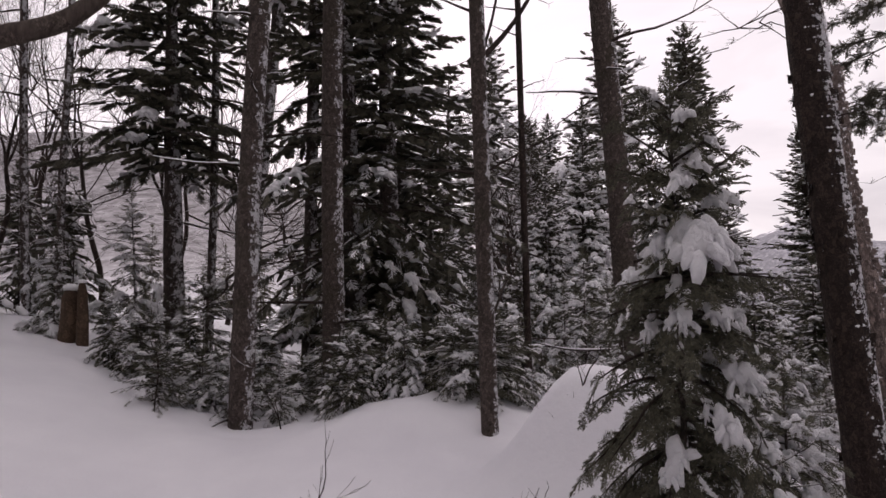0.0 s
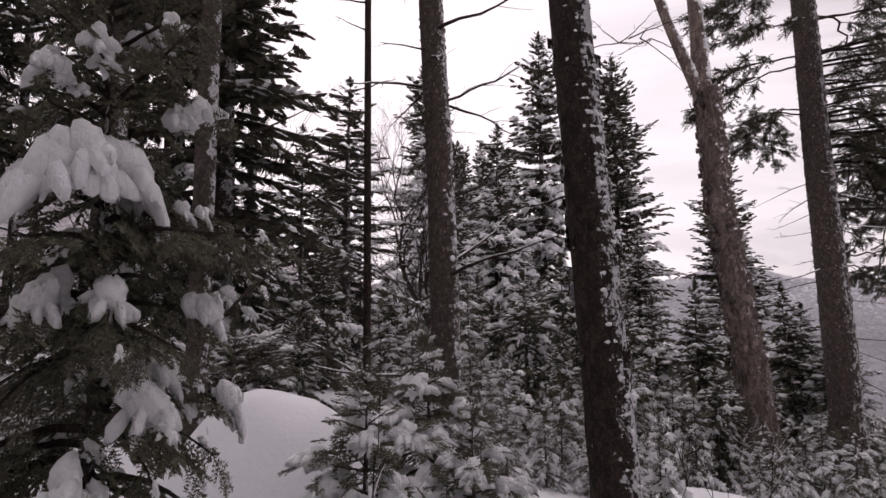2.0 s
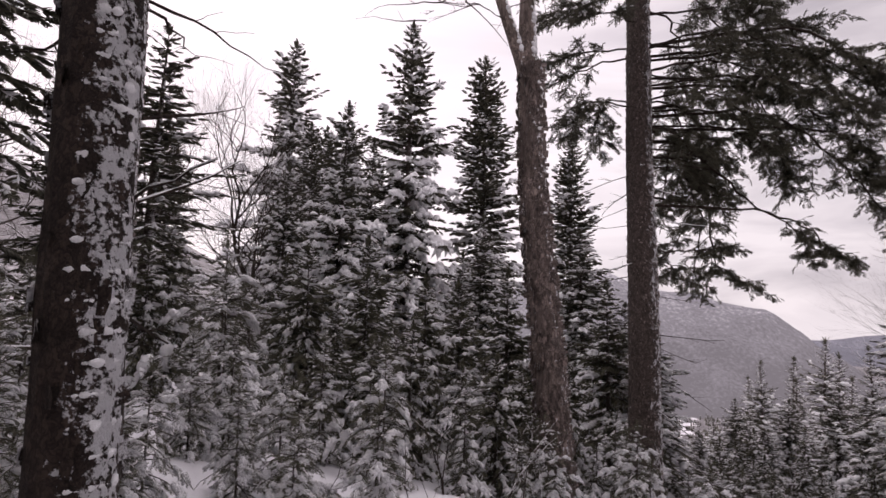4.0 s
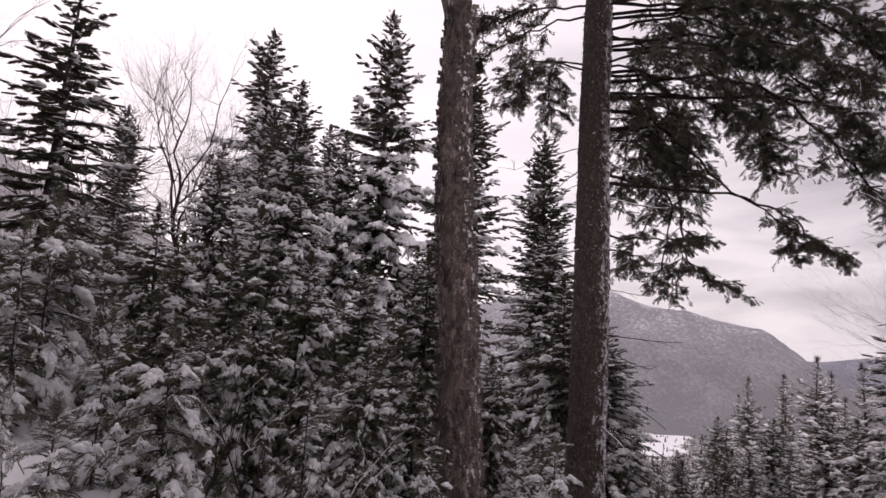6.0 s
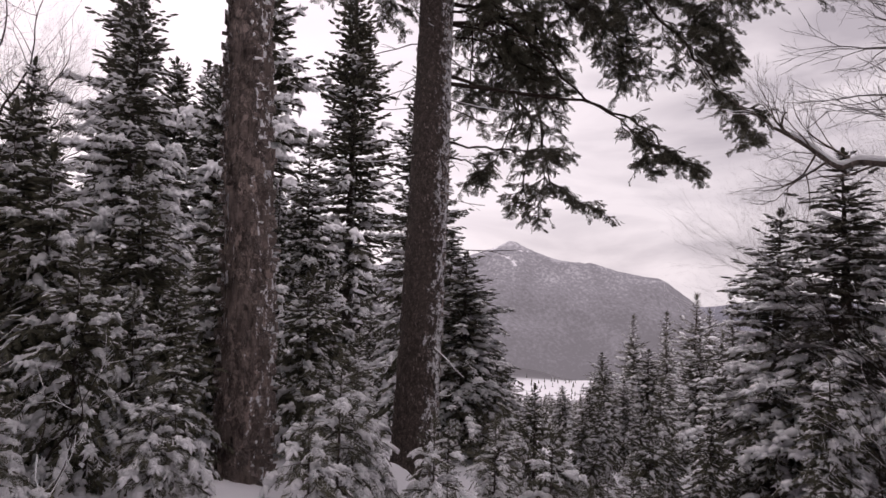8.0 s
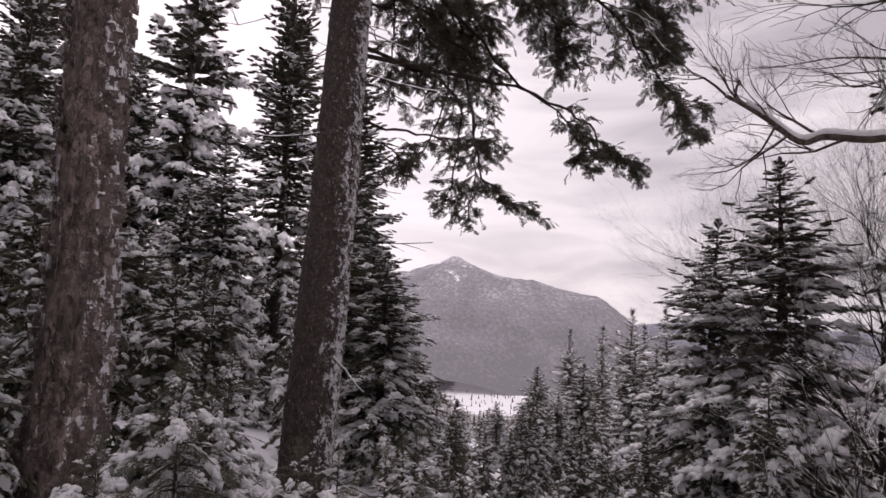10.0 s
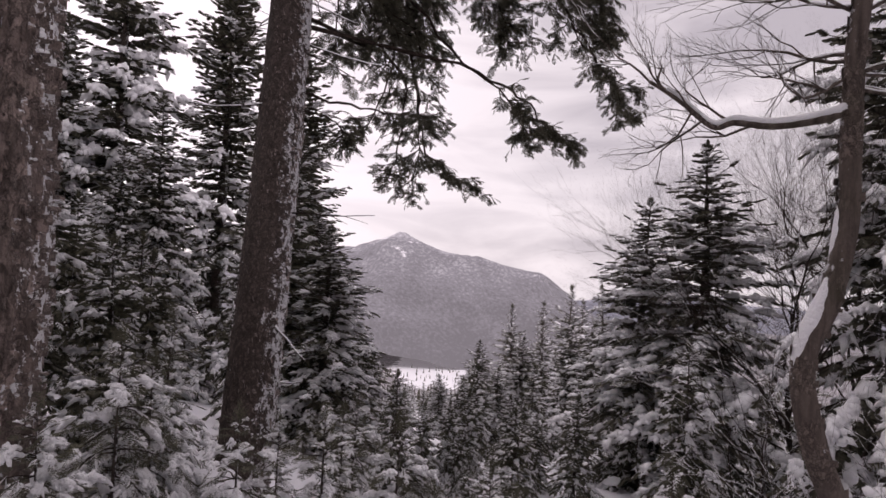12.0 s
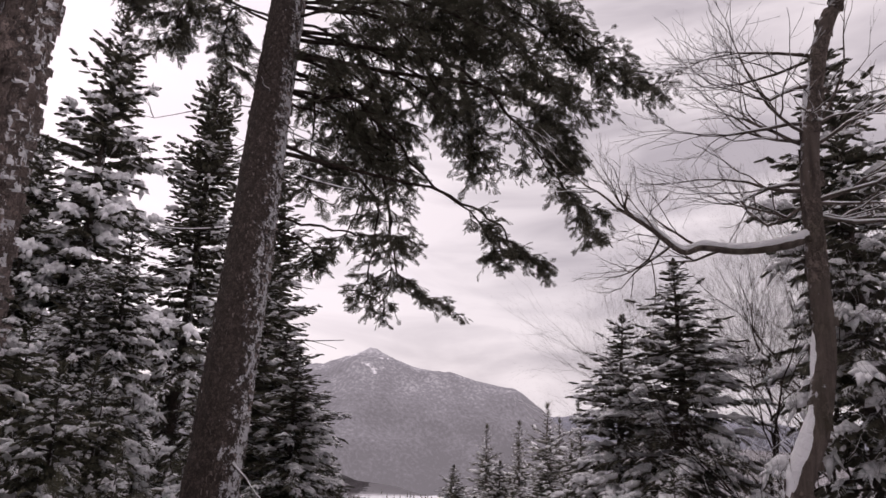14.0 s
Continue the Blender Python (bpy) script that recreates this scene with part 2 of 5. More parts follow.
def spray_shape(level, rng):
    """A flat needled twig of length 1 along x; z is up."""
    v, f = [], []

    def tri(p, q, r):
        f.append((len(v), len(v) + 1, len(v) + 2))
        v.extend((p, q, r))

    def needles(o, d, length, count, size, width):
        d = unit(d)
        side = unit(np.cross(d, (0, 0, 1)))
        for i in range(count):
            p = np.asarray(o) + d * length * (i + 0.6) / count
            for s in (-1, 1):
                tip = p + size * unit(d * 0.75 + side * s * rng.uniform(0.6, 1.0) + np.array((0, 0, rng.uniform(-0.25, 0.5))))
                w = unit(np.cross(tip - p, rng.normal(size=3))) * width
                tri(p - w, p + w, tip)

    if level == 0:
        tri((0, -0.012, 0), (0, 0.012, 0), (1, 0, 0))
        needles((0.05, 0, 0), (1, 0, 0), 0.95, 11, 0.10, 0.017)
        for i in range(6):
            s = 0.1 + 0.14 * i
            for side in (-1, 1):
                n = 0.42 * (1 - 0.75 * s) + 0.06
                d = np.array((0.72, side * rng.uniform(0.55, 0.8), rng.uniform(-0.18, 0.06)))
                tri((s, -0.008, 0), (s + 0.02, 0.008, 0), np.array((s, 0, 0)) + unit(d) * n)
                needles((s, 0, 0), d, n, 5, 0.10, 0.017)
    elif level == 3:
        tri((0, -0.02, 0), (0, 0.02, 0), (1, 0, 0))
        for i in range(13):
            p = np.array((0.04 + 0.073 * i, 0, 0))
            for q in range(2):
                a = rng.uniform(0, 6.3)
                tip = p + rng.uniform(0.16, 0.27) * unit((0.8, math.cos(a), math.sin(a)))
                w = unit(np.cross(tip - p, rng.normal(size=3))) * 0.038
                tri(p - w, p + w, tip)
    elif level == 4:
        tri((0, -0.012, 0), (0, 0.012, 0), (1, 0, 0))
        needles((0.0, 0, 0), (1, 0, 0), 1.0, 11, 0.13, 0.023)
        for i in range(7):
            s = 0.06 + 0.125 * i
            for side in (-1, 1):
                n = 0.45 * (1 - 0.72 * s) + 0.08
                dd = np.array((0.72, side * rng.uniform(0.5, 0.85), rng.uniform(-0.3, 0.12)))
                tri((s, -0.008, 0), (s + 0.02, 0.008, 0), np.array((s, 0, 0)) + unit(dd) * n)
                needles((s, 0, 0), dd, n, 5, 0.12, 0.025)
    elif level == 1:
        tri((0, -0.05, 0), (0, 0.05, 0), (1.0, 0, 0))
        tri((0.05, 0, 0.05), (0.0, 0, -0.12), (0.92, 0, -0.03))
        for i in range(7):
            s = 0.04 + 0.125 * i
            for side in (-1, 1):
                n = 0.46 * (1 - 0.7 * s) + 0.08
                o = np.array((s, 0, 0))
                tip = o + n * unit((0.75, side * rng.uniform(0.5, 0.9), rng.uniform(-0.35, 0.1)))
                tri(o - (0.07, 0, 0), o + (0.075, 0, 0.03), tip)
                tri(o + (0, side * 0.02, 0.03), o + (0.06, side * 0.06, -0.16), tip)
    else:
        for k in range(7):
            a = (k - 3) * 0.34
            d = np.array((math.cos(a), math.sin(a), rng.uniform(-0.28, 0.08))) * (1 - 0.12 * abs(k - 3)) * rng.uniform(0.85, 1.1)
            s = 0.3 * (3 - abs(k - 3)) / 3
            tri((s, -0.05, 0.03), (s + 0.07, 0.06, -0.06), d)
    return np.array(v, float), np.array(f)


def pad_shape(level, rng):
    """A clump of snow on twigs: a lumpy crown with fingers that sag over the edge."""
    v, f, n = [], [], 0

    def lobe(c, turn, size, seg, rings, sag):
        nonlocal n
        e, ef = ellipsoid(seg, rings)
        q = e * size * (1 + rng.normal(size=(len(e), 1)) * 0.10)
        q[:, 2] -= sag * (q[:, 0] + size[0]) ** 2
        co, si = math.cos(turn), math.sin(turn)
        v.append(np.stack([q[:, 0] * co - q[:, 1] * si + c[0], q[:, 0] * si + q[:, 1] * co + c[1], q[:, 2] + c[2]], -1))
        f.append(ef + n)
        n += len(e)

    if level == 2:
        lobe((0.45, 0, 0.02), 0, np.array((0.5, 0.3, 0.13)), 5, 2, 0.1)
        return np.concatenate(v), np.concatenate(f)
    body, finger = (((8, 4), (6, 3)), ((5, 2), (4, 1)))[level]
    lobe((0.40, 0, 0.05), 0, np.array((0.34, 0.22, 0.13)), *body, 0.08)
    lobe((0.30 + rng.uniform(0, 0.25), rng.uniform(-0.1, 0.1), 0.11), rng.uniform(-1, 1), np.array((0.18, 0.14, 0.10)), *body, 0.0)
    count = rng.integers(4, 7)
    for k in range(count):
        a = -1.5 + 3.0 * (k + rng.uniform(0.2, 0.8)) / count
        ln = rng.uniform(0.16, 0.32) * (1.15 - 0.3 * abs(a))
        lobe((0.42 + 0.26 * math.cos(a) + 0.5 * ln * math.cos(a), 0.18 * math.sin(a) + 0.5 * ln * math.sin(a), 0.01 - 0.03 * rng.random()), a, np.array((ln * 0.9, rng.uniform(0.075, 0.125), 0.075)), *finger, rng.uniform(0.3, 0.9))
    return np.concatenate(v), np.concatenate(f)


def dust_shape(level, rng):
    """Thin ridges of snow along a twig and its side twigs."""
    v, f = [], []

    def ridge(o, tip, wide, tall):
        o, tip = np.asarray(o, float), np.asarray(tip, float)
        side = unit(np.cross(tip - o, (0, 0, 1.0))) * wide
        k = len(v)
        mid = o * 0.45 + tip * 0.55 + np.array((0, 0, tall))
        v.extend((o, mid - side - (0, 0, tall), mid, mid + side - (0, 0, tall), tip))
        f.extend([(k, k + 1, k + 2), (k, k + 2, k + 3), (k + 1, k + 4, k + 2), (k + 2, k + 4, k + 3)])

    ridge((0, 0, 0.02), (0.95, 0, 0.015), 0.05, 0.05)
    if level == 2:
        for side in (-1, 1):
            ridge((0.2, 0, 0.02), (0.2 + 0.35, side * 0.3, -0.05), 0.05, 0.04)
        return np.array(v, float), np.array(f)
    for i in range(5 if level == 0 else 4):
        s = 0.1 + (0.16 if level == 0 else 0.2) * i
        for side in (-1, 1):
            if rng.random() < (0.5 if level == 0 else 0.8):
                n = 0.42 * (1 - 0.72 * s) + 0.06
                ridge((s, 0, 0.02), np.array((s, 0, 0.015)) + n * unit((0.75, side * rng.uniform(0.5, 0.85), rng.uniform(-0.3, 0.05))), 0.045, 0.04)
    return np.array(v, float), np.array(f)


SHAPES = np.random.default_rng(3)
SPRAYS = [[spray_shape(k, SHAPES) for _ in range(4)] for k in range(5)]
PADS = [[pad_shape(k, SHAPES) for _ in range(8)] for k in (0, 1, 2, 0, 0)]
DUST = [[dust_shape(k, SHAPES) for _ in range(5)] for k in (0, 1, 2, 1, 0)]


def strew(soup, shapes, pos, fwd, up, size, rng, width=1.0, thick=1.0, jitter=0.0):
    """Puts one of the shapes at each place."""
    pos, fwd = np.asarray(pos, float), unit(fwd)
    side = unit(np.cross(up, fwd))
    top = np.cross(fwd, side)
    size = np.asarray(size, float)
    pick = rng.integers(len(shapes), size=len(pos))
    for k, (v, f) in enumerate(shapes):
        m = pick == k
        n = int(m.sum())
        if not n:
            continue
        s = size[m][:, None, None]
        w = pos[m][:, None] + s * (v[None, :, :1] * fwd[m][:, None] + width * v[None, :, 1:2] * side[m][:, None] + thick * v[None, :, 2:] * top[m][:, None])
        if jitter:
            w = w + rng.normal(size=w.shape) * jitter * s
        ff = f[None] + (np.arange(n) * len(v))[:, None, None]
        soup.add(w, ff.reshape(-1, 3))


def branch_line(o, az, length, rise, droop, lift, rng, n=7):
    """A limb that starts at rise degrees, sags and turns up at its tip."""
    s = np.linspace(0, 1, n)
    out = length * s
    z = length * (math.tan(radians(rise)) * s - droop * s ** 2 + lift * s ** 4)
    wob = np.cumsum(rng.normal(size=n)) * 0.03 * length
    wob -= wob[0]
    d, e = np.array((math.cos(az), math.sin(az))), np.array((-math.sin(az), math.cos(az)))
    return np.stack([o[0] + d[0] * out + e[0] * wob, o[1] + d[1] * out + e[1] * wob, o[2] + z], -1)


def dress(line, foliage, snow, rng, level, spray, gap, cover, bare=0.15, hang=0.25, snow_size=1.0, flat=0.3, dust=0.0, wild=0.0):
    """Twigs, and snow on them, along a limb."""
    seg = np.linalg.norm(np.diff(line, axis=0), axis=1)
    run = np.concatenate([[0], np.cumsum(seg)])
    total = run[-1]
    n = max(3, int(total * (1 - bare) / gap))
    s = np.linspace(bare, 1.0, n) * total
    p = np.stack([np.interp(s, run, line[:, k]) for k in range(3)], -1)
    tan = unit(np.gradient(line, axis=0))
    t = unit(np.stack([np.interp(s, run, tan[:, k]) for k in range(3)], -1))
    side = unit(np.cross(t, (0, 0, 1.0)))
    sign = np.where(np.arange(n) % 2 == 0, 1.0, -1.0)[:, None]
    spread = rng.uniform(0.7, 1.15, (n, 1))
    spread[-1] = 0.0
    fwd = unit(t + side * sign * spread + np.array((0, 0, -1.0)) * rng.uniform(0.2, 1.4, (n, 1)) * hang)
    if wild:
        fwd = unit(fwd + rng.normal(size=(n, 3)) * wild)
    up = np.array((0, 0, 1.0)) + rng.normal(size=(n, 3)) * flat
    u = s / total
    size = spray * rng.uniform(0.75, 1.25, n) * (1.05 - 0.45 * u)
    strew(foliage, SPRAYS[level], p, fwd, up, size, rng)
    fine = rng.random(n) < dust
    if fine.any():
        strew(snow, DUST[level], p[fine] + np.array((0, 0, 0.012)), fwd[fine], up[fine], size[fine] * rng.uniform(0.75, 1.0, int(fine.sum())), rng, width=0.95, thick=rng.uniform(0.8, 1.3), jitter=0.03 if level in (0, 4) else 0.012)
    on = rng.random(n) < cover
    if on.any():
        q = p[on] + np.array((0, 0, 0.035)) * size[on][:, None] / 0.3
        strew(snow, PADS[level], q, fwd[on], np.array((0, 0, 1.0)) + rng.normal(size=(int(on.sum()), 3)) * 0.15, size[on] * rng.uniform(0.45, 1.0, int(on.sum())) * snow_size, rng, jitter=0.012)


KINDS = {}


def conifer(key, seed, height, radius, level, gap_z, per, spray, gap, cover, bare_to=0.06, profile=0.85, rise=(-12, 42), droop=0.35, trunk=None, needle=None, lean=0.02, hang=0.25, snow_size=1.0, bark=None, ragged=0.3, lift=0.12, dust=0.5, puff=1.35):
    """Meshes of one conifer, height metres tall, its base at the origin."""
    rng = np.random.default_rng(seed)
    wood, limbs, leaf, snow = Soup(), Soup(), Soup(), Soup()
    trunk = trunk or height * 0.016 + 0.012
    zs = np.linspace(-0.3, height, 24)
    bend = np.stack([lean * height * (zs / height) ** 2 * math.cos(seed), lean * height * (zs / height) ** 2 * math.sin(seed), zs], -1)
    tube(wood, bend, trunk * np.clip(1 - zs / height, 0.02, 1) ** 0.85 + 0.003, 9, 0.04, rng)
    z = height * bare_to
    az = rng.uniform(0, 6.3)
    while z < height * 0.985:
        u = z / height
        c = np.array([np.interp(z, zs, bend[:, k]) for k in range(3)])
        whorl = rng.uniform(1 - ragged, 1 + ragged * 0.6)
        count = max(3, int(round(per * (1.0 if u < 0.8 else 0.75))))
        for k in range(count):
            az += 2 * math.pi / count + rng.normal() * 0.35
            length = (radius * (1 - u) ** profile * whorl * rng.uniform(1 - ragged, 1 + 0.5 * ragged)) + 0.05 * radius
            tilt = rise[0] + (rise[1] - rise[0]) * u ** 1.3 + rng.normal() * 5
            o = c + np.array((0, 0, rng.uniform(-0.4, 0.4) * gap_z))
            line = branch_line(o, az, length, tilt, droop * (1.1 - u), lift, rng)
            tube(limbs, line, np.linspace(0.003 + 0.0009 * height + 0.010 * length, min(0.004, 0.0015 + 0.0003 * height), len(line)), 3, cap=False)
            heavy = rng.random() < cover
            dress(line, leaf, snow, rng, level, min(spray, 0.6 * length + 0.06), gap, 0.22 if heavy else 0.08, hang=hang, snow_size=0.75, dust=min(0.95, dust * rng.uniform(0.4, 1.6)))
            if heavy:
                n = max(2, int(length / (0.8 * spray)))
                at = rng.uniform(0.35, 1.0, n) * (len(line) - 1.01)
                i0 = at.astype(int)
                t = (at - i0)[:, None]
                p = line[i0] * (1 - t) + line[i0 + 1] * t
                fw = unit(line[i0 + 1] - line[i0]) + rng.normal(size=(n, 3)) * 0.35
                big = np.minimum(spray, 0.5 * length + 0.05) * rng.uniform(0.5, 1.25, n) * (1 + (snow_size - 1) * (1 - u ** 2)) * (1 - 0.35 * u ** 3)
                strew(snow, PADS[level], p + np.array((0, 0, 0.05 * spray)) - unit(fw) * (0.4 * big)[:, None], fw, np.array((0, 0, 1.0)) + rng.normal(size=(n, 3)) * 0.2, big, rng, width=1.05, thick=puff, jitter=0.02)
        az += 0.9
        z += gap_z * rng.uniform(0.8, 1.2) * (1.15 - 0.55 * u)
    tip = np.array([[bend[-1, 0], bend[-1, 1], height - 0.25 * spray]])
    strew(leaf, SPRAYS[level], np.repeat(tip, 3, 0), np.array([[0.05, 0, 1.0], [0.3, 0.2, 1], [-0.25, 0.2, 1]]), np.array([[1.0, 0, 0], [0, 1, 0], [0.5, 1, 0]]), np.array([1.0, 0.8, 0.7]) * spray, rng)
    parts = [("trunk", wood.mesh("trunk", bark or BARK_SPRUCE, True)), ("branchwork", limbs.mesh("branchwork", BARK_TWIG)), ("foliage", leaf.mesh("foliage", needle or NEEDLES))]
    if snow.count:
        parts.append(("snow_load", snow.mesh("snow_load", PAD, True)))
    KINDS[key] = (height, parts)


def part(name, me, parent, label=""):
    ob = new(name, me)
    ob.parent = parent
    if name in ("branchwork", "foliage", "snow_load", "bark", "snow_crust", "crown", "snow_strip", "twigwork"):
        tagged(ob, kind="stuff")
    return tagged(ob, label) if label else ob


def plant(key, name, x, y, height, spin, label, category, group, z=None, tip=(0, 0), slim=1.0):
    """Sets a conifer of that kind on the ground, scaled to its height."""
    own, parts = KINDS[key]
    k = height / own
    root = new(name)
    root.empty_display_size = 0.2
    ground_z = ground_height(x, y) if z is None else z
    root.matrix_world = Matrix.LocRotScale((x, y, ground_z - 0.04), Euler((radians(tip[0]), radians(tip[1]), spin)), (k * slim, k * slim, k))
    tagged(root, label, category, group)
    for n, me in parts:
        part(n, me, root)
    return root


# ---- the lie of the land ----
def soft(v, k):
    return np.logaddexp(0, np.asarray(v, float) / k) * k


def relief(x, y):
    """Height of the ground: a shoulder that falls away to the valley on one side and climbs behind."""
    x, y = np.asarray(x, float), np.asarray(y, float)
    near = 0.24 - 0.26 * soft(x - 2.6, 0.7) - 0.035 * soft(y - 6, 1) - 0.08 * soft(y - 13, 2)
    near = near - 0.06 * np.clip(3 - y, 0, 4) + 1.6 * (1 - np.exp(-0.31 * soft(-0.55 - x, 0.3))) + 0.30 * soft(-2 - y, 2) * np.exp(-np.clip(x, 0, None) / 60)
    drop = soft(near + 252, 25) - 252
    hill = 135 * np.exp(-(((x + 215) / 170) ** 2 + ((y - 385) / 170) ** 2)) + 30 * np.exp(-(((x + 60) / 90) ** 2 + ((y - 260) / 120) ** 2))
    knob = 0.74 * np.exp(-((np.hypot((x - 2.42) * 0.9, (y - 5.15)) / 0.50) ** 2.6)) - 1.1 * np.exp(-(((x - 12.6) / 2.4) ** 2 + ((y - 9.0) / 2.6) ** 2))
    apron = 0.16 * np.exp(-(((x - 3.0) / 0.9) ** 2 + ((y - 4.7) / 0.7) ** 2))
    brow = 0.36 * np.exp(-(((x - 1.6) / 1.2) ** 2 + ((y - 6.7) / 0.9) ** 2))
    collar = 0.35 * np.exp(-(((x - 9.66) / 0.38) ** 2 + ((y - 10.72) / 0.35) ** 2))
    bank = 0.12 * np.exp(-(((x - 0.6) / 0.5) ** 2 + ((y - 7.9) / 0.45) ** 2)) + 0.22 * np.exp(-(((x - 6.2) / 0.9) ** 2 + ((y - 7.9) / 0.7) ** 2))
    return drop + hill * np.clip((np.hypot(x - 3, y - 5) - 25) / 60, 0, 1) + knob + apron + collar + bank + brow


def ground_height(x, y):
    return float(relief(x, y))


def land(name, az, radius, centre, height, mat):
    """A sheet of rings round a centre."""
    a, r = np.meshgrid(az, radius, indexing="ij")
    x, y = centre[0] + r * np.cos(a), centre[1] + r * np.sin(a)
    v = np.stack([x, y, height(x, y)], -1)
    na, nr = a.shape
    i, j = np.meshgrid(np.arange(na if abs(az[-1] - az[0]) > 6 else na - 1), np.arange(nr - 1), indexing="ij")
    k = (i + 1) % na
    s = Soup()
    s.add(v, np.stack([i * nr + j, i * nr + j + 1, k * nr + j + 1, k * nr + j], -1).reshape(-1, 4))
    return new(name, s.mesh(name, mat, True))


def wavy(x, y):
    flatx, flaty = np.ravel(x), np.ravel(y)
    near = np.hypot(flatx - 4, flaty - 5) < 40
    w = np.zeros(len(flatx))
    for q in np.nonzero(near)[0]:
        p = Vector((flatx[q] * 0.9, flaty[q] * 0.9, 0.3))
        w[q] = 0.06 * noise.noise(p) + 0.035 * noise.noise(p * 3.1) + 0.014 * noise.noise(p * 9)
    return relief(x, y) + w.reshape(np.shape(x))


def ground_material():
    m, n, l, b = material("snow_cover", 0.7)
    g = n.new("ShaderNodeNewGeometry")
    far = n.new("ShaderNodeVectorMath")
    far.operation = "LENGTH"
    l.new(g.outputs["Position"], far.inputs[0])
    share = n.new("ShaderNodeMapRange")
    share.inputs["From Min"].default_value, share.inputs["From Max"].default_value = 60, 160
    l.new(far.outputs["Value"], share.inputs["Value"])
    grain = noise_node(n, l, 24, 6, 0.65)
    broad = noise_node(n, l, 1.1, 4)
    white = ramp(n, l, broad, (0.3, (0.74, 0.73, 0.76)), (0.7, (0.83, 0.82, 0.84)))
    stems = noise_node(n, l, 0.22, 8, 0.75, (1, 1, 0.12))
    stands = noise_node(n, l, 0.02, 5, 0.6)
    wood = ramp(n, l, math_node(n, l, "ADD", math_node(n, l, "MULTIPLY", stems, 0.75), math_node(n, l, "MULTIPLY", stands, 0.3)), (0.40, (0.075, 0.066, 0.066)), (0.60, (0.36, 0.34, 0.35)), (0.70, (0.70, 0.69, 0.71)))
    # open snow-covered meadow on the valley floor
    offset = n.new("ShaderNodeVectorMath")
    offset.operation = "SUBTRACT"
    offset.inputs[1].default_value = (905, 1235, -240)
    l.new(g.outputs["Position"], offset.inputs[0])
    spans = []
    for direction in ((0.588 / 2.1, 0.809 / 2.1, 0), (0.809 / 0.68, -0.588 / 0.68, 0)):
        dot = n.new("ShaderNodeVectorMath")
        dot.operation = "DOT_PRODUCT"
        dot.inputs[1].default_value = direction
        l.new(offset.outputs[0], dot.inputs[0])
        spans.append(math_node(n, l, "MULTIPLY", dot.outputs["Value"], dot.outputs["Value"]))
    field = math_node(n, l, "SQRT", math_node(n, l, "ADD", *spans), 0.0)
    edge = math_node(n, l, "ADD", field, math_node(n, l, "MULTIPLY", noise_node(n, l, 0.022, 6, 0.7), 300.0))
    open_field = ramp(n, l, math_node(n, l, "MULTIPLY", edge, 0.002), (0.60, (1, 1, 1)), (0.62, (0, 0, 0)))
    forest = mix_color(n, l, open_field, wood, (0.92, 0.91, 0.93))
    l.new(mix_color(n, l, share.outputs[0], white, forest), b.inputs["Base Color"])
    bump(n, l, b, grain, 0.3, 0.015)
    return m


def spaced(dense_from, dense_to, fine, coarse):
    a, out = radians(dense_from), []
    while a < radians(dense_from) + 2 * math.pi - radians(0.3):
        out.append(a)
        a += radians(fine if a < radians(dense_to) else coarse)
    return np.array(out)


rings = np.concatenate([[0.02], np.geomspace(0.3, 4400, 235)])
ground = land("ground", spaced(20, 150, 0.5, 2.0), rings, (4.0, 4.0), wavy, ground_material())
tagged(ground, "deep undisturbed snow over sloping forest floor", "ground", kind="structure")


def mountain_height(x, y):
    """A blunt summit with a long ridge that ends in a steep nose."""
    along = np.array((0.76, -0.65))
    px, py = x - 1057, y - 1709
    s, d = px * along[0] + py * along[1], px * 0.65 + py * 0.76
    crest = 134 - 0.27 * np.clip(s, 0, 330) - 0.10 * np.clip(s - 330, 0, 210) - 0.80 * soft(s - 505, 22) - 0.30 * np.clip(-s, 0, None) + 14 * np.exp(-((s + 5) / 70) ** 2) - 14
    crest = np.where(s < -150, crest + 0.18 * (-s - 150), crest)
    face = crest - 0.62 * soft(-d, 30) - 0.35 * soft(d - 120, 60)
    h = face
    out = np.array(h, float)
    fx, fy = np.ravel(x), np.ravel(y)
    w = np.zeros(len(fx))
    for q in range(len(fx)):
        p = Vector((fx[q] / 160, fy[q] / 160, 2.0))
        w[q] = 20 * noise.noise(p) + 9 * noise.noise(p * 2.7) + 3.5 * noise.noise(p * 7)
    return np.maximum(out + w.reshape(np.shape(x)) * np.clip((out + 300) / 120, 0.2, 1), -300)


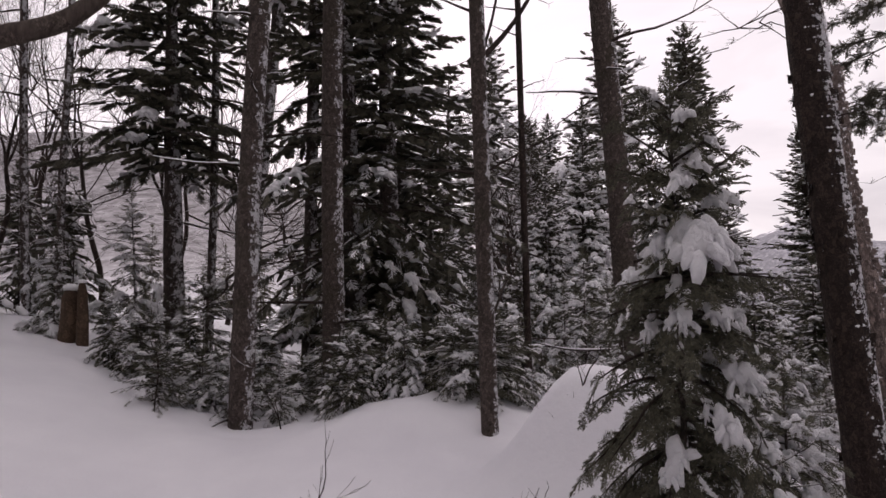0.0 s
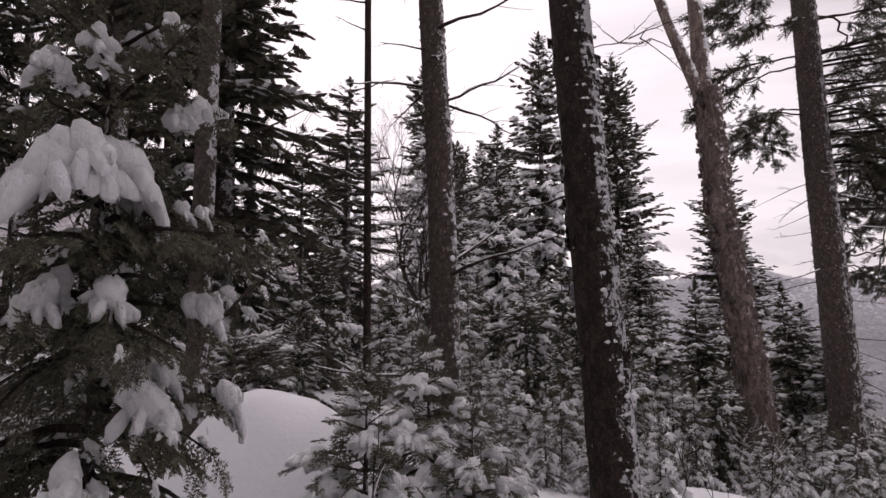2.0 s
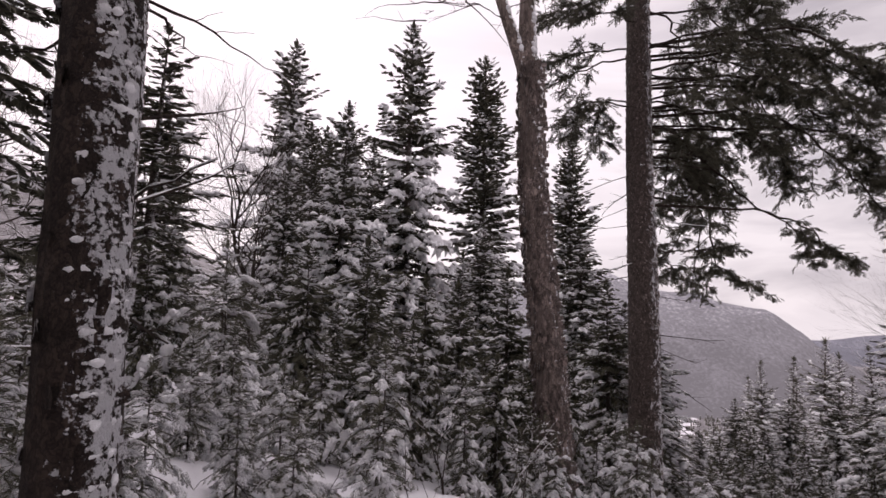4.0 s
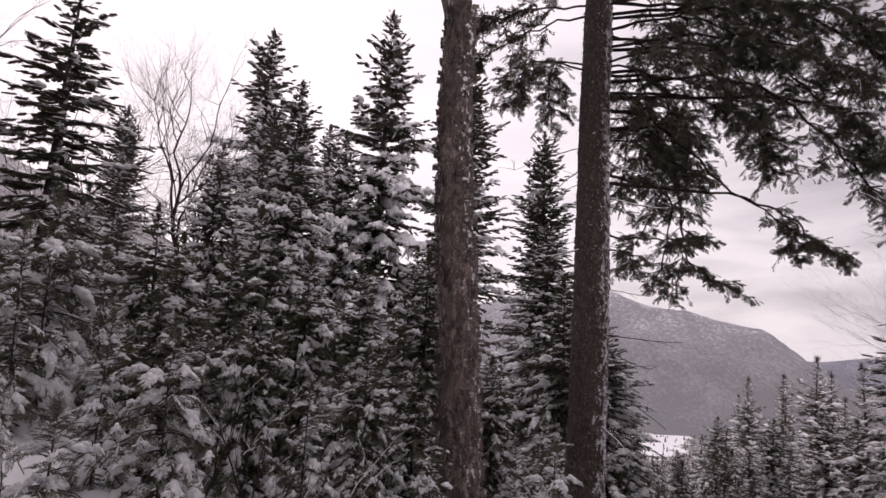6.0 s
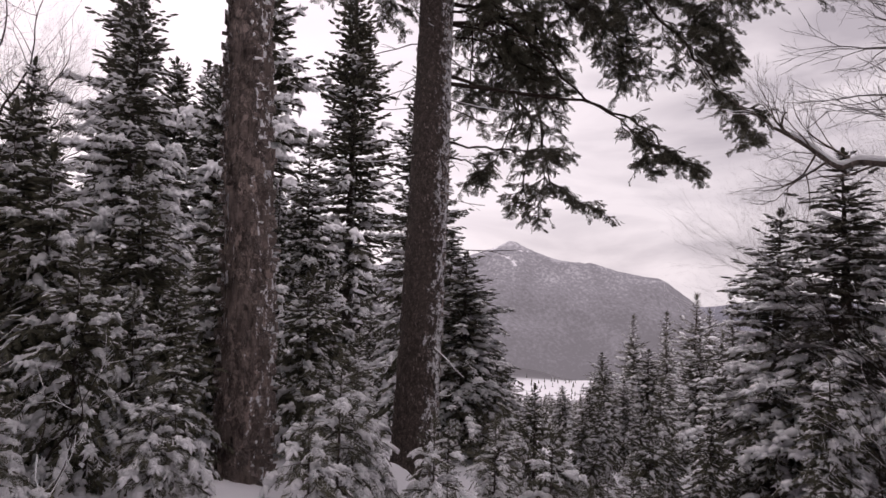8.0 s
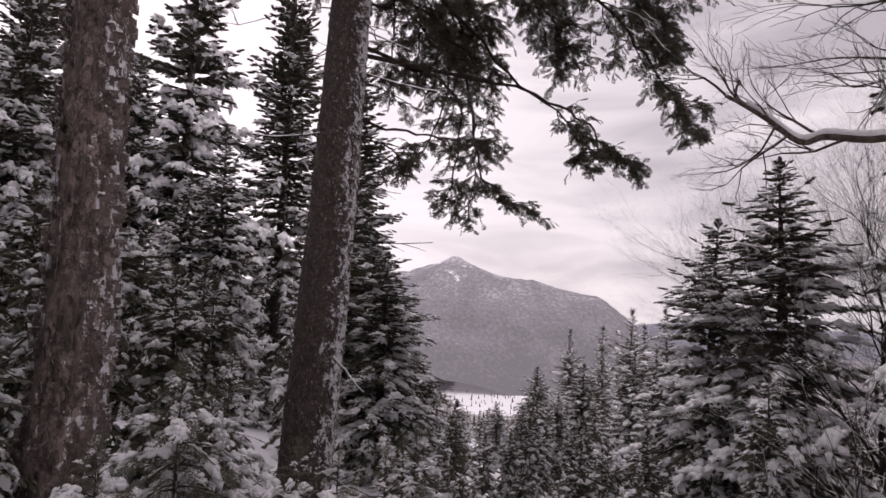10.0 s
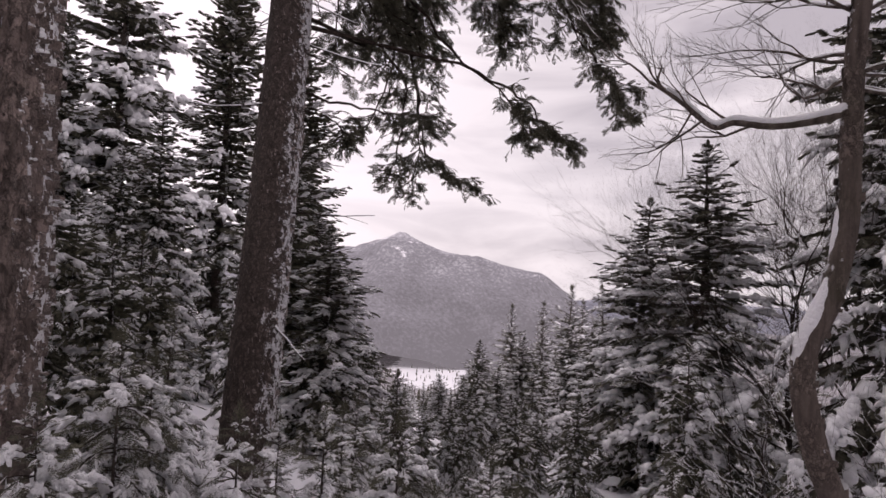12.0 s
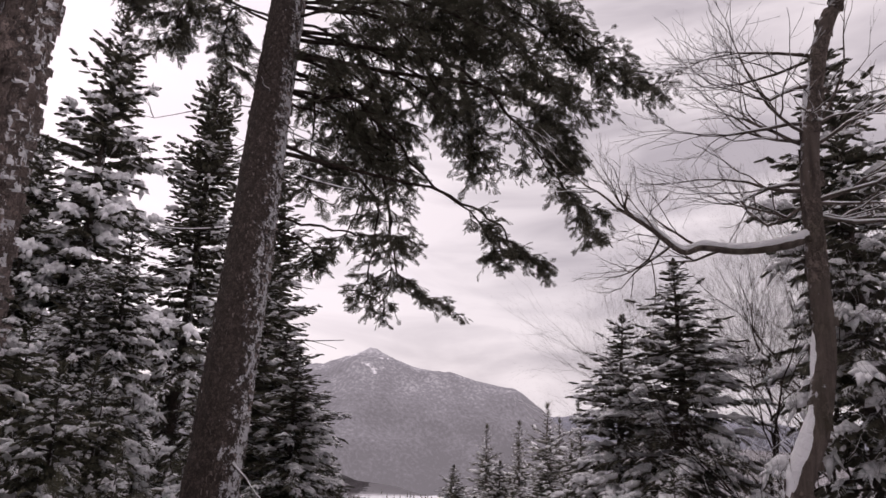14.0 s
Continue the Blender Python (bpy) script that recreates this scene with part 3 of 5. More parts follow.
def mountain_material(name, haze_glow, share):
    """Wooded slopes with snow between the trees; emission stands in for the haze."""
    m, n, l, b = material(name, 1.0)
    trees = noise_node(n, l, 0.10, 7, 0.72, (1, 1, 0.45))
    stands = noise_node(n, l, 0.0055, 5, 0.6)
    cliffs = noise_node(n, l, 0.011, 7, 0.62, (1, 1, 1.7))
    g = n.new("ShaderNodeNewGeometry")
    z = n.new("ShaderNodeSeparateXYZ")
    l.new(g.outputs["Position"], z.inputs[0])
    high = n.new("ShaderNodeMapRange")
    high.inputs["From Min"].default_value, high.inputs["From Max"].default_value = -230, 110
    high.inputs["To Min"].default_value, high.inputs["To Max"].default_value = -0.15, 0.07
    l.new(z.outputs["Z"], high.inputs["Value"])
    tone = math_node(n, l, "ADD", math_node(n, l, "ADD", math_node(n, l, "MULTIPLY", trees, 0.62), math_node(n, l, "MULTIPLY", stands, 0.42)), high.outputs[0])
    # darker tones lifted and blued to put haze into the base colour
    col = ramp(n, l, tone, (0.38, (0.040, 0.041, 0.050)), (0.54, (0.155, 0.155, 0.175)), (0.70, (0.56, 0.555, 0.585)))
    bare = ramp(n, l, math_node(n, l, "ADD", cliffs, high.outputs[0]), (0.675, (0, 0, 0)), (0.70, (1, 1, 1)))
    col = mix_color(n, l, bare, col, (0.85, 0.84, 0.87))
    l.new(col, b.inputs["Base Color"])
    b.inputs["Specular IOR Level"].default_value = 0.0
    # even glow in place of the lit haze before the slopes
    b.inputs["Emission Color"].default_value = (*haze_glow, 1)
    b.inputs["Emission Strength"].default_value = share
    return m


mountain = land("backdrop_mountain", np.radians(np.arange(30, 82, 0.22)), np.linspace(1480, 2700, 90), (8.0, 5.5), mountain_height, mountain_material("wooded_mountain_haze_glow", (0.75, 0.71, 0.75), 0.23))
tagged(mountain, "hazy grey wooded mountain with snowy cliffs across the valley", "mountain", kind="structure")


def ridge_height(x, y):
    a = np.degrees(np.arctan2(y - 5.5, x - 8))
    return -165 + 62 * np.exp(-((a - 31) / 9) ** 2) + 8 * np.sin(a * 0.9) - 0.5 * np.clip(np.abs(np.hypot(x - 8, y - 5.5) - 3600), 0, 400)


far_ridge = land("backdrop_ridge", np.radians(np.arange(-20, 60, 0.5)), np.linspace(3200, 4000, 17), (8.0, 5.5), ridge_height, mountain_material("distant_ridge_haze_glow", (0.66, 0.65, 0.76), 0.27))
tagged(far_ridge, "pale distant ridge fading into low cloud", "ridge", kind="structure")


# ---- conifer kinds ----
conifer("snowy_tall", 11, 19.0, 4.2, 1, 0.50, 8, 0.60, 0.20, 0.68, bare_to=0.10, droop=0.55, ragged=0.55, snow_size=1.7, profile=0.82, dust=0.28, hang=0.45, puff=1.7)
conifer("spire", 31, 19.0, 3.5, 1, 0.42, 8, 0.56, 0.18, 0.40, bare_to=0.06, droop=0.36, profile=0.72, ragged=0.45, snow_size=1.35, dust=0.45, hang=0.4)
conifer("dark_spruce", 43, 11.0, 2.4, 1, 0.42, 6, 0.40, 0.13, 0.07, bare_to=0.10, droop=0.4, ragged=0.6, hang=0.45, dust=0.22)
conifer("near_spruce", 47, 9.0, 1.9, 1, 0.36, 6, 0.34, 0.11, 0.22, bare_to=0.06, droop=0.55, ragged=0.5, hang=0.5, snow_size=0.9, dust=0.55)
conifer("laden_spruce", 49, 9.0, 2.0, 1, 0.28, 7, 0.34, 0.115, 0.66, bare_to=0.05, droop=0.75, ragged=0.6, hang=0.6, snow_size=1.5, dust=0.42)
conifer("mid_fir", 51, 5.0, 1.5, 1, 0.25, 6, 0.36, 0.11, 0.40, bare_to=0.05, droop=0.65, needle=FIR, ragged=0.45, snow_size=1.15, hang=0.5, dust=0.32)
conifer("mid_fir_b", 57, 5.0, 1.75, 1, 0.27, 6, 0.40, 0.12, 0.55, bare_to=0.05, droop=0.9, needle=FIR, ragged=0.5, snow_size=1.25, hang=0.65, dust=0.35)
conifer("young_fir", 61, 2.4, 0.95, 0, 0.20, 5, 0.27, 0.085, 0.42, bare_to=0.05, droop=0.75, needle=FIR, ragged=0.45, trunk=0.03, hang=0.6, snow_size=1.15, dust=0.32)
conifer("young_fir_b", 67, 2.0, 1.0, 0, 0.20, 5, 0.28, 0.09, 0.55, bare_to=0.05, droop=1.0, needle=FIR, ragged=0.5, trunk=0.026, hang=0.75, snow_size=1.2, dust=0.35)
conifer("path_fir", 63, 1.75, 0.62, 4, 0.105, 7, 0.15, 0.042, 0.42, bare_to=0.05, droop=0.9, needle=FIR, ragged=0.45, trunk=0.02, hang=0.7, profile=0.52, rise=(-5, 30), snow_size=1.0, dust=0.0, puff=1.5)
conifer("pillow_fir", 69, 1.1, 0.60, 4, 0.15, 6, 0.17, 0.055, 0.5, bare_to=0.1, droop=0.8, needle=FIR, ragged=0.45, trunk=0.02, hang=0.65, snow_size=1.6, dust=0.0, puff=1.9)
conifer("slope_spruce", 71, 10.0, 1.7, 2, 0.28, 6, 0.55, 0.18, 0.62, bare_to=0.03, droop=0.55, ragged=0.45, snow_size=1.2, dust=0.45)
conifer("slope_spruce_b", 73, 10.0, 2.0, 2, 0.30, 6, 0.60, 0.19, 0.55, bare_to=0.03, droop=0.5, ragged=0.5, snow_size=1.2, dust=0.42)
conifer("back_fir", 81, 5.0, 1.5, 2, 0.26, 6, 0.40, 0.13, 0.30, bare_to=0.05, droop=0.65, needle=FIR, ragged=0.45, snow_size=1.15, hang=0.5, dust=0.35)
conifer("back_fir_b", 83, 5.0, 1.75, 2, 0.27, 6, 0.44, 0.14, 0.45, bare_to=0.05, droop=0.9, needle=FIR, ragged=0.5, snow_size=1.2, hang=0.65, dust=0.38)
conifer("brush_fir", 93, 0.9, 0.62, 0, 0.12, 6, 0.20, 0.075, 0.26, bare_to=0.05, droop=0.7, needle=FIR, ragged=0.5, trunk=0.014, profile=0.45, hang=0.5, snow_size=0.8, dust=0.45)
conifer("high_spruce", 85, 9.0, 1.9, 1, 0.22, 5, 0.36, 0.11, 0.18, bare_to=0.30, droop=0.5, ragged=0.5, hang=0.45, dust=0.3)
conifer("back_spruce", 87, 11.0, 2.3, 2, 0.40, 6, 0.55, 0.18, 0.14, bare_to=0.08, droop=0.45, ragged=0.45, hang=0.45, dust=0.4)
SPRUCE = "tall green spruce with clumps of snow on its boughs"
STAND = "spruces of the stand"


# ---- trunks that pass close by ----
def trunk_mesh(pts, r0, r1, bark, seed, flare=0.35, furrow=0.05, sides=26, step=0.06):
    """A trunk along pts with plated bark and a flared foot."""
    p = np.asarray(pts, float)
    length = float(np.linalg.norm(np.diff(p, axis=0), axis=1).sum())
    n = int(length / step) + 2
    line = smooth_line(p, n)
    s = Soup()
    u = np.linspace(0, 1, n)
    rad = r0 + (r1 - r0) * u + r0 * flare * np.exp(-u * length / 0.35)
    tube(s, line, rad, sides)
    v = s.v[0].reshape(n, sides, 3)
    for i in range(n):
        for j in range(sides):
            q = v[i, j]
            out = (q - line[i]) / rad[i]
            d = noise.noise(Vector((out[0] * 4.2 + seed, out[1] * 4.2, q[2] * 2.4))) + 0.6 * noise.noise(Vector((out[0] * 9 + seed, out[1] * 9, q[2] * 7.0)))
            if sides > 40:
                d += 0.5 * noise.noise(Vector((out[0] * 15 + seed, out[1] * 15, q[2] * 2.6))) + 0.3 * noise.noise(Vector((out[0] * 26, out[1] * 26 + seed, q[2] * 11)))
            v[i, j] = q + out * rad[i] * furrow * d
    s.v[0] = v.reshape(-1, 3)
    return s.mesh("trunk", bark, True), line, rad


def flakes_mesh(line, rad, count, size, mat, seed, low=0.0, high=1.0, curl=0.5, side=None):
    """Small curled scales that lift off the bark."""
    rng = np.random.default_rng(seed)
    s = Soup()
    for _ in range(count):
        i = int(len(line) * rng.uniform(low, high)) % len(line)
        a = rng.uniform(0, 6.283) if side is None else side + rng.normal() * 0.6
        out = np.array((math.cos(a), math.sin(a), 0))
        around = np.array((-out[1], out[0], 0))
        c = line[i] + out * rad[i] * 1.0
        w, hgt = size * rng.uniform(0.4, 1.2), size * rng.uniform(0.5, 1.8)
        lift = curl * w * rng.uniform(0.3, 1.2)
        z = np.array((0, 0, 1.0))
        row = []
        for t in (-0.5, 0.0, 0.5):
            base = c + z * hgt * t + around * rng.normal() * 0.1 * w
            row += [base - out * 0.004, base + around * w * 0.5 + out * lift * 0.4, base + around * w * rng.uniform(0.7, 1.1) + out * lift]
        s.add(row, [(0, 1, 4, 3), (1, 2, 5, 4), (3, 4, 7, 6), (4, 5, 8, 7)])
    return s.mesh("bark", mat, True)


def snow_crust(line, rad, facing, count, size, seed, low=0.0, high=1.0, spread=0.45):
    """Lumps of driven snow stuck to one side of a trunk."""
    rng = np.random.default_rng(seed)
    e, f = ellipsoid(6, 3)
    s = Soup()
    for _ in range(count):
        i = int(len(line) * rng.uniform(low, high)) % len(line)
        a = facing + rng.normal() * spread
        out = np.array((math.cos(a), math.sin(a), 0.0))
        around = np.array((-out[1], out[0], 0.0))
        k = size * rng.uniform(0.4, 1.3)
        w = e * (k * rng.uniform(0.6, 1.1), k * 0.34, k * rng.uniform(0.35, 1.0)) + rng.normal(size=e.shape) * 0.06 * k
        c = line[i] + out * rad[i] * 0.97
        s.add(c + w[:, :1] * around + w[:, 1:2] * out + w[:, 2:] * np.array((0, 0, 1.0)), f)
    return s.mesh("snow_crust", PAD, True)


def dead_limbs(root, line, rad, seed, count, low, high, length, rise=(-25, 15), snow=0.0, twigs=3, thick=0.011, name="dead_branch"):
    """Each dead limb is a part of its own."""
    rng = np.random.default_rng(seed)
    made = []
    for _ in range(count):
        i = int(len(line) * rng.uniform(low, high))
        az, ln = rng.uniform(0, 6.283), length * rng.uniform(0.3, 1.0)
        s, sn = Soup(), Soup()
        b = branch_line(line[i], az, ln + rad[i], rng.uniform(*rise), rng.uniform(-0.1, 0.3), 0.05, rng, 8)
        tube(s, b, np.linspace(thick * (0.6 + ln), 0.003, 8), 5, 0.1, rng)
        for k in range(int(twigs * rng.uniform(0.4, 1.4))):
            j = rng.integers(3, 8)
            t = branch_line(b[j], az + rng.choice([-1, 1]) * rng.uniform(0.5, 1.1), ln * rng.uniform(0.15, 0.4), rng.uniform(-20, 25), 0.1, 0.0, rng, 5)
            tube(s, t, np.linspace(0.004, 0.0015, 5), 3)
        made.append(part(name, s.mesh(name, BARK_TWIG, True), root))
        if snow and rng.random() < snow:
            tube(sn, b[1:] + np.array((0, 0, 0.009)), np.linspace(0.009, 0.004, 7), 5, 0.3, rng)
            part("snow_strip", sn.mesh("snow_strip", PAD, True), made[-1])
    return made


def tall_trunk(name, x, y, slope, r0, r1, top, bark, seed, label, category, group="", base=None, flare=0.35, furrow=0.05, bend=0.0):
    """A bare-stemmed tree: returns its root, axis and radii in the world."""
    z0 = (ground_height(x, y) if base is None else base)
    root = new(name)
    root.matrix_world = pose(x, y, z0)
    tagged(root, label, category, group)
    hs = np.array((-0.25, 0.0, 0.25 * top, 0.5 * top, 0.75 * top, top))
    rng = np.random.default_rng(seed)
    pts = np.stack([slope[0] * hs + bend * rng.normal(size=6), slope[1] * hs + bend * rng.normal(size=6), hs], -1)
    me, line, rad = trunk_mesh(pts, r0, r1, bark, seed, flare, furrow, *((56, 0.035) if r0 > 0.2 else (26, 0.06)))
    part("trunk", me, root)
    return root, line, rad


BARE = "stems beside the path"
# a dark leaning stem with driven snow all down one side
root, line, rad = tall_trunk("leaning_tree", 3.97, 5.17, (-0.036, 0.06), 0.125, 0.085, 7.0, BARK_DARK, 5, "dark wet leaning trunk crusted with snow on one side", "tree", BARE, furrow=0.08, bend=0.02)
part("snow_crust", snow_crust(line, rad, -0.80, 2600, 0.011, 6, 0.0, 0.95, 0.5), root)
part("snow_crust", snow_crust(line, rad, -0.75, 420, 0.019, 7, 0.0, 0.95, 0.42), root)
part("bark", flakes_mesh(line, rad, 260, 0.045, BARK_DARK, 8, 0, 0.9), root)
dead_limbs(root, line, rad, 9, 9, 0.3, 0.95, 0.25)

# stem with short snapped stubs
root, line, rad = tall_trunk("fir_trunk", 3.45, 7.63, (-0.012, 0.07), 0.14, 0.10, 9.0, BARK_GREY, 15, "grey scaly fir trunk dusted with snow", "tree", BARE, bend=0.02)
part("bark", flakes_mesh(line, rad, 800, 0.025, BARK_CURL, 16, 0, 0.9), root)
part("snow_crust", snow_crust(line, rad, -0.2, 240, 0.03, 17, 0.0, 0.7), root)
dead_limbs(root, line, rad, 18, 26, 0.25, 0.95, 1.3, (-15, 30), 0.3)

root, line, rad = tall_trunk("slender_pole_tree", 2.70, 9.55, (0.012, 0.0), 0.05, 0.035, 9.0, BARK_TWIG, 25, "thin dark dead pole of a tree", "tree", BARE)
dead_limbs(root, line, rad, 26, 22, 0.2, 0.95, 0.7, (-10, 35))

root, line, rad = tall_trunk("maple_trunk", 1.82, 5.98, (0.012, 0.045), 0.066, 0.05, 7.0, BARK_GREY, 35, "slim grey hardwood trunk with a forking dead limb", "tree", BARE)
for pts, r in (((0.06, 0.15, 2.75), (0.35, 0.3, 3.1), (0.8, 0.3, 3.75), (1.5, 0.2, 4.3)), 0.024), (((0.06, 0.15, 2.75), (0.2, 0.1, 3.3), (0.22, 0.0, 4.2)), 0.014), (((0.8, 0.3, 3.75), (1.3, 0.5, 3.85), (2.1, 0.6, 3.95)), 0.009):
    s = Soup()
    tube(s, smooth_line(pts, 16), np.linspace(r, r * 0.4, 16), 6, 0.06, np.random.default_rng(4))
    part("limb", s.mesh("limb", BARK_TWIG, True), root)
dead_limbs(root, line, rad, 36, 10, 0.3, 0.95, 0.9, (0, 40), 0.3)

# the stand across the snowfield
for k, (x, y, sx, sy, r, top, bark) in enumerate([
    (-0.20, 6.87, 0.06, 0.02, 0.11, 9, BARK_GREY), (-1.80, 12.2, 0.11, 0.04, 0.13, 11, BARK_SPRUCE), (-1.67, 10.2, 0.03, 0.01, 0.06, 9, BARK_SPRUCE),
    (0.37, 8.11, 0.03, 0.005, 0.13, 10, BARK_GREY), (-0.30, 10.1, 0.04, 0.01, 0.10, 10, BARK_SPRUCE), (0.97, 11.2, 0.02, 0.0, 0.07, 10, BARK_DARK),
    (-3.58, 9.85, 0.04, 0.02, 0.055, 8, BARK_SPRUCE), (-4.14, 10.1, 0.01, 0.0, 0.06, 8, BARK_SPRUCE)]):
    root, line, rad = tall_trunk("conifer_trunk", x, y, (sx, sy), r, r * 0.65, top, bark, 40 + k, "straight grey-brown conifer trunk with dead lower twigs", "tree", "trunks of the stand", bend=0.02)
    part("bark", flakes_mesh(line, rad, 220, 0.035, bark, 60 + k, 0, 0.8), root)
    if k not in (0, 1, 3):
        dead_limbs(root, line, rad, 80 + k, 16, 0.12, 0.9, 1.0, (-20, 20), 0.35)
        continue
    top_part = KINDS["dark_spruce"][1][2][1]
    head = part("foliage", top_part, root)
    head.matrix_local = Matrix.LocRotScale(line[int(len(line) * 0.55)], Euler((0, 0, k * 1.1)), (0.55, 0.55, 0.7))
    dead_limbs(root, line, rad, 80 + k, 16, 0.12, 0.9, 1.0, (-20, 20), 0.35)

# yellow birch with peeling bark, forked high up
root, line, rad = tall_trunk("yellow_birch", 7.98, 10.08, (0.025, 0.205), 0.228, 0.165, 6.0, BARK_BIRCH, 105, "thick yellow birch trunk with shaggy peeling bark, forked high up", "tree", "", furrow=0.13, flare=0.25, bend=0.03)
part("bark", flakes_mesh(line, rad, 1700, 0.052, BARK_CURL, 106, 0, 1.0, 1.1), root)
part("bark", flakes_mesh(line, rad, 900, 0.06, BARK_BIRCH, 107, 0, 1.0, 0.8), root)
part("snow_crust", snow_crust(line, rad, -0.5, 260, 0.05, 108, 0.55, 1.0, 0.5), root)
part("snow_crust", snow_crust(line, rad, -0.9, 200, 0.022, 109, 0.0, 1.0, 0.7), root)
for pts, r in (((0.13, 1.17, 5.75), (0.0, 1.30, 6.3), (-0.16, 1.44, 6.95), (-0.36, 1.62, 7.9), (-0.55, 1.8, 9.2)), 0.105), (((0.15, 1.2, 5.8), (0.19, 1.34, 6.5), (0.25, 1.48, 7.4), (0.3, 1.75, 9.2)), 0.155):
    me, bl, br = trunk_mesh(pts, r, r * 0.6, BARK_BIRCH, 111, 0.15, 0.09, 18)
    limb = part("stem", me, root)
    part("snow_crust", snow_crust(bl, br, -0.6, 50, 0.07, 112, 0, 0.8), limb)
twig_line = smooth_line([(-0.16, 1.44, 6.95), (-0.7, 1.3, 6.9), (-1.2, 1.2, 6.8), (-1.5, 1.1, 6.4)], 8)
dead_limbs(root, twig_line, np.full(8, 0.02), 115, 14, 0.0, 1.0, 1.0, (-45, 20), 0.0, 5, 0.008, "twig")


# ---- the big spruce over the lookout ----
def bough(root, start, az, length, rise, droop, seed, spray=0.20, subs=11, hang=0.9, snow=0.03, level=3, first=0.3):
    """A heavy limb with hanging side limbs, all needled."""
    rng = np.random.default_rng(seed)
    wood, leaf, sn = Soup(), Soup(), Soup()
    main = branch_line(start, az, length, rise, droop, 0.10, rng, 14)
    tube(wood, main, np.linspace(0.010 + 0.005 * length, 0.005, 14), 6, 0.08, rng)
    dress(main[7:], leaf, sn, rng, level, spray, 0.03, snow, bare=0.0, hang=0.35, flat=0.6, wild=0.35)
    for k in range(subs):
        u = first + (1 - first) * rng.random() ** 0.75
        i = min(13, int(u * 13))
        side = 1 if k % 2 else -1
        ln = length * rng.uniform(0.16, 0.34) * (1.15 - 0.6 * u)
        b = branch_line(main[i], az + side * rng.uniform(0.45, 1.15), ln, rng.uniform(-28, 18), rng.uniform(0.05, 0.5) * hang, 0.2, rng, 8)
        tube(wood, b, np.linspace(0.009, 0.003, 8), 4, 0.1, rng)
        dress(b, leaf, sn, rng, level, spray, 0.026, snow, bare=0.22, hang=0.35, flat=0.6, wild=0.4)
        for q in range(4):
            j = rng.integers(2, 7)
            c = branch_line(b[j], az + side * rng.uniform(-0.6, 1.4), ln * rng.uniform(0.3, 0.55), rng.uniform(-45, 20), 0.3, 0.1, rng, 6)
            tube(wood, c, np.linspace(0.005, 0.002, 6), 3, cap=False)
            dress(c, leaf, sn, rng, level, spray * 0.9, 0.028, snow, bare=0.2, hang=0.35, flat=0.6, wild=0.4)
    limb = part("bough", wood.mesh("bough", BARK_TWIG, True), root)
    part("foliage", leaf.mesh("foliage", NEEDLES), limb)
    if sn.count:
        part("snow_load", sn.mesh("snow_load", PAD, True), limb)


root, line, rad = tall_trunk("lookout_spruce", 9.83, 10.87, (0.116, 0.168), 0.26, 0.185, 11.0, BARK_SPRUCE, 205, "big old spruce with dark drooping boughs and scaly bark", "tree", "", furrow=0.045, flare=0.18, bend=0.02)
part("bark", flakes_mesh(line, rad, 2400, 0.030, BARK_CURL, 206, 0, 0.85, 0.6), root)
part("snow_crust", snow_crust(line, rad, -0.9, 420, 0.022, 207, 0.02, 0.75, 0.8), root)


def hung_bough(root, points, seed, subs=20, reach=0.55, first=0.35, spray=0.165, tufts=3, snow=0.02, fall=0.6):
    """A limb that sags along world points, with tufted side limbs hanging from its outer part."""
    rng = np.random.default_rng(seed)
    wood, leaf, sn = Soup(), Soup(), Soup()
    foot = np.array(root.matrix_world.translation)
    start = line[np.argmin(np.abs(line[:, 2] - (points[0][2] - foot[2])))]
    main = smooth_line([start] + [tuple(np.array(p) - foot) for p in points], 22)
    length = float(np.linalg.norm(np.diff(main, axis=0), axis=1).sum())
    main[3:] += rng.normal(size=(19, 3)) * 0.005 * length
    tube(wood, main, np.linspace(0.011 + 0.0035 * length, 0.005, 22), 6, 0.10, rng)
    dress(main[15:], leaf, sn, rng, 4, spray, 0.045, snow, bare=0.0, hang=0.5, flat=0.5, wild=0.25)
    subs = int(subs * 1.1)
    for k in range(subs):
        u = first + (1 - first) * (k + rng.uniform(0.1, 0.9)) / subs
        i = min(21, int(u * 21))
        d = unit(main[min(21, i + 1)] - main[i - 1])
        az = math.atan2(d[1], d[0]) + (1 if k % 2 else -1) * rng.uniform(0.4, 1.5)
        ln = reach * rng.uniform(0.45, 1.15) * (1.15 - 0.5 * u)
        b = branch_line(main[i], az, ln, rng.uniform(-35, 12), rng.uniform(0.1, 0.7) * fall, 0.25, rng, 8)
        tube(wood, b, np.linspace(0.009, 0.003, 8), 4, 0.1, rng)
        dress(b, leaf, sn, rng, 4, spray, 0.05, snow, bare=0.28, hang=0.55, flat=0.5, wild=0.25)
        for q in range(tufts):
            j = rng.integers(2, 8)
            c = branch_line(b[j], az + rng.normal() * 0.9, ln * rng.uniform(0.3, 0.6), rng.uniform(-60, 5), 0.3, 0.2, rng, 6)
            tube(wood, c, np.linspace(0.005, 0.002, 6), 3, cap=False)
            dress(c, leaf, sn, rng, 4, spray * 0.95, 0.055, snow, bare=0.15, hang=0.6, flat=0.5, wild=0.25)
    limb = part("bough", wood.mesh("bough", BARK_TWIG, True), root)
    part("foliage", leaf.mesh("foliage", NEEDLES), limb)
    if sn.count:
        part("snow_load", sn.mesh("snow_load", PAD, True), limb)


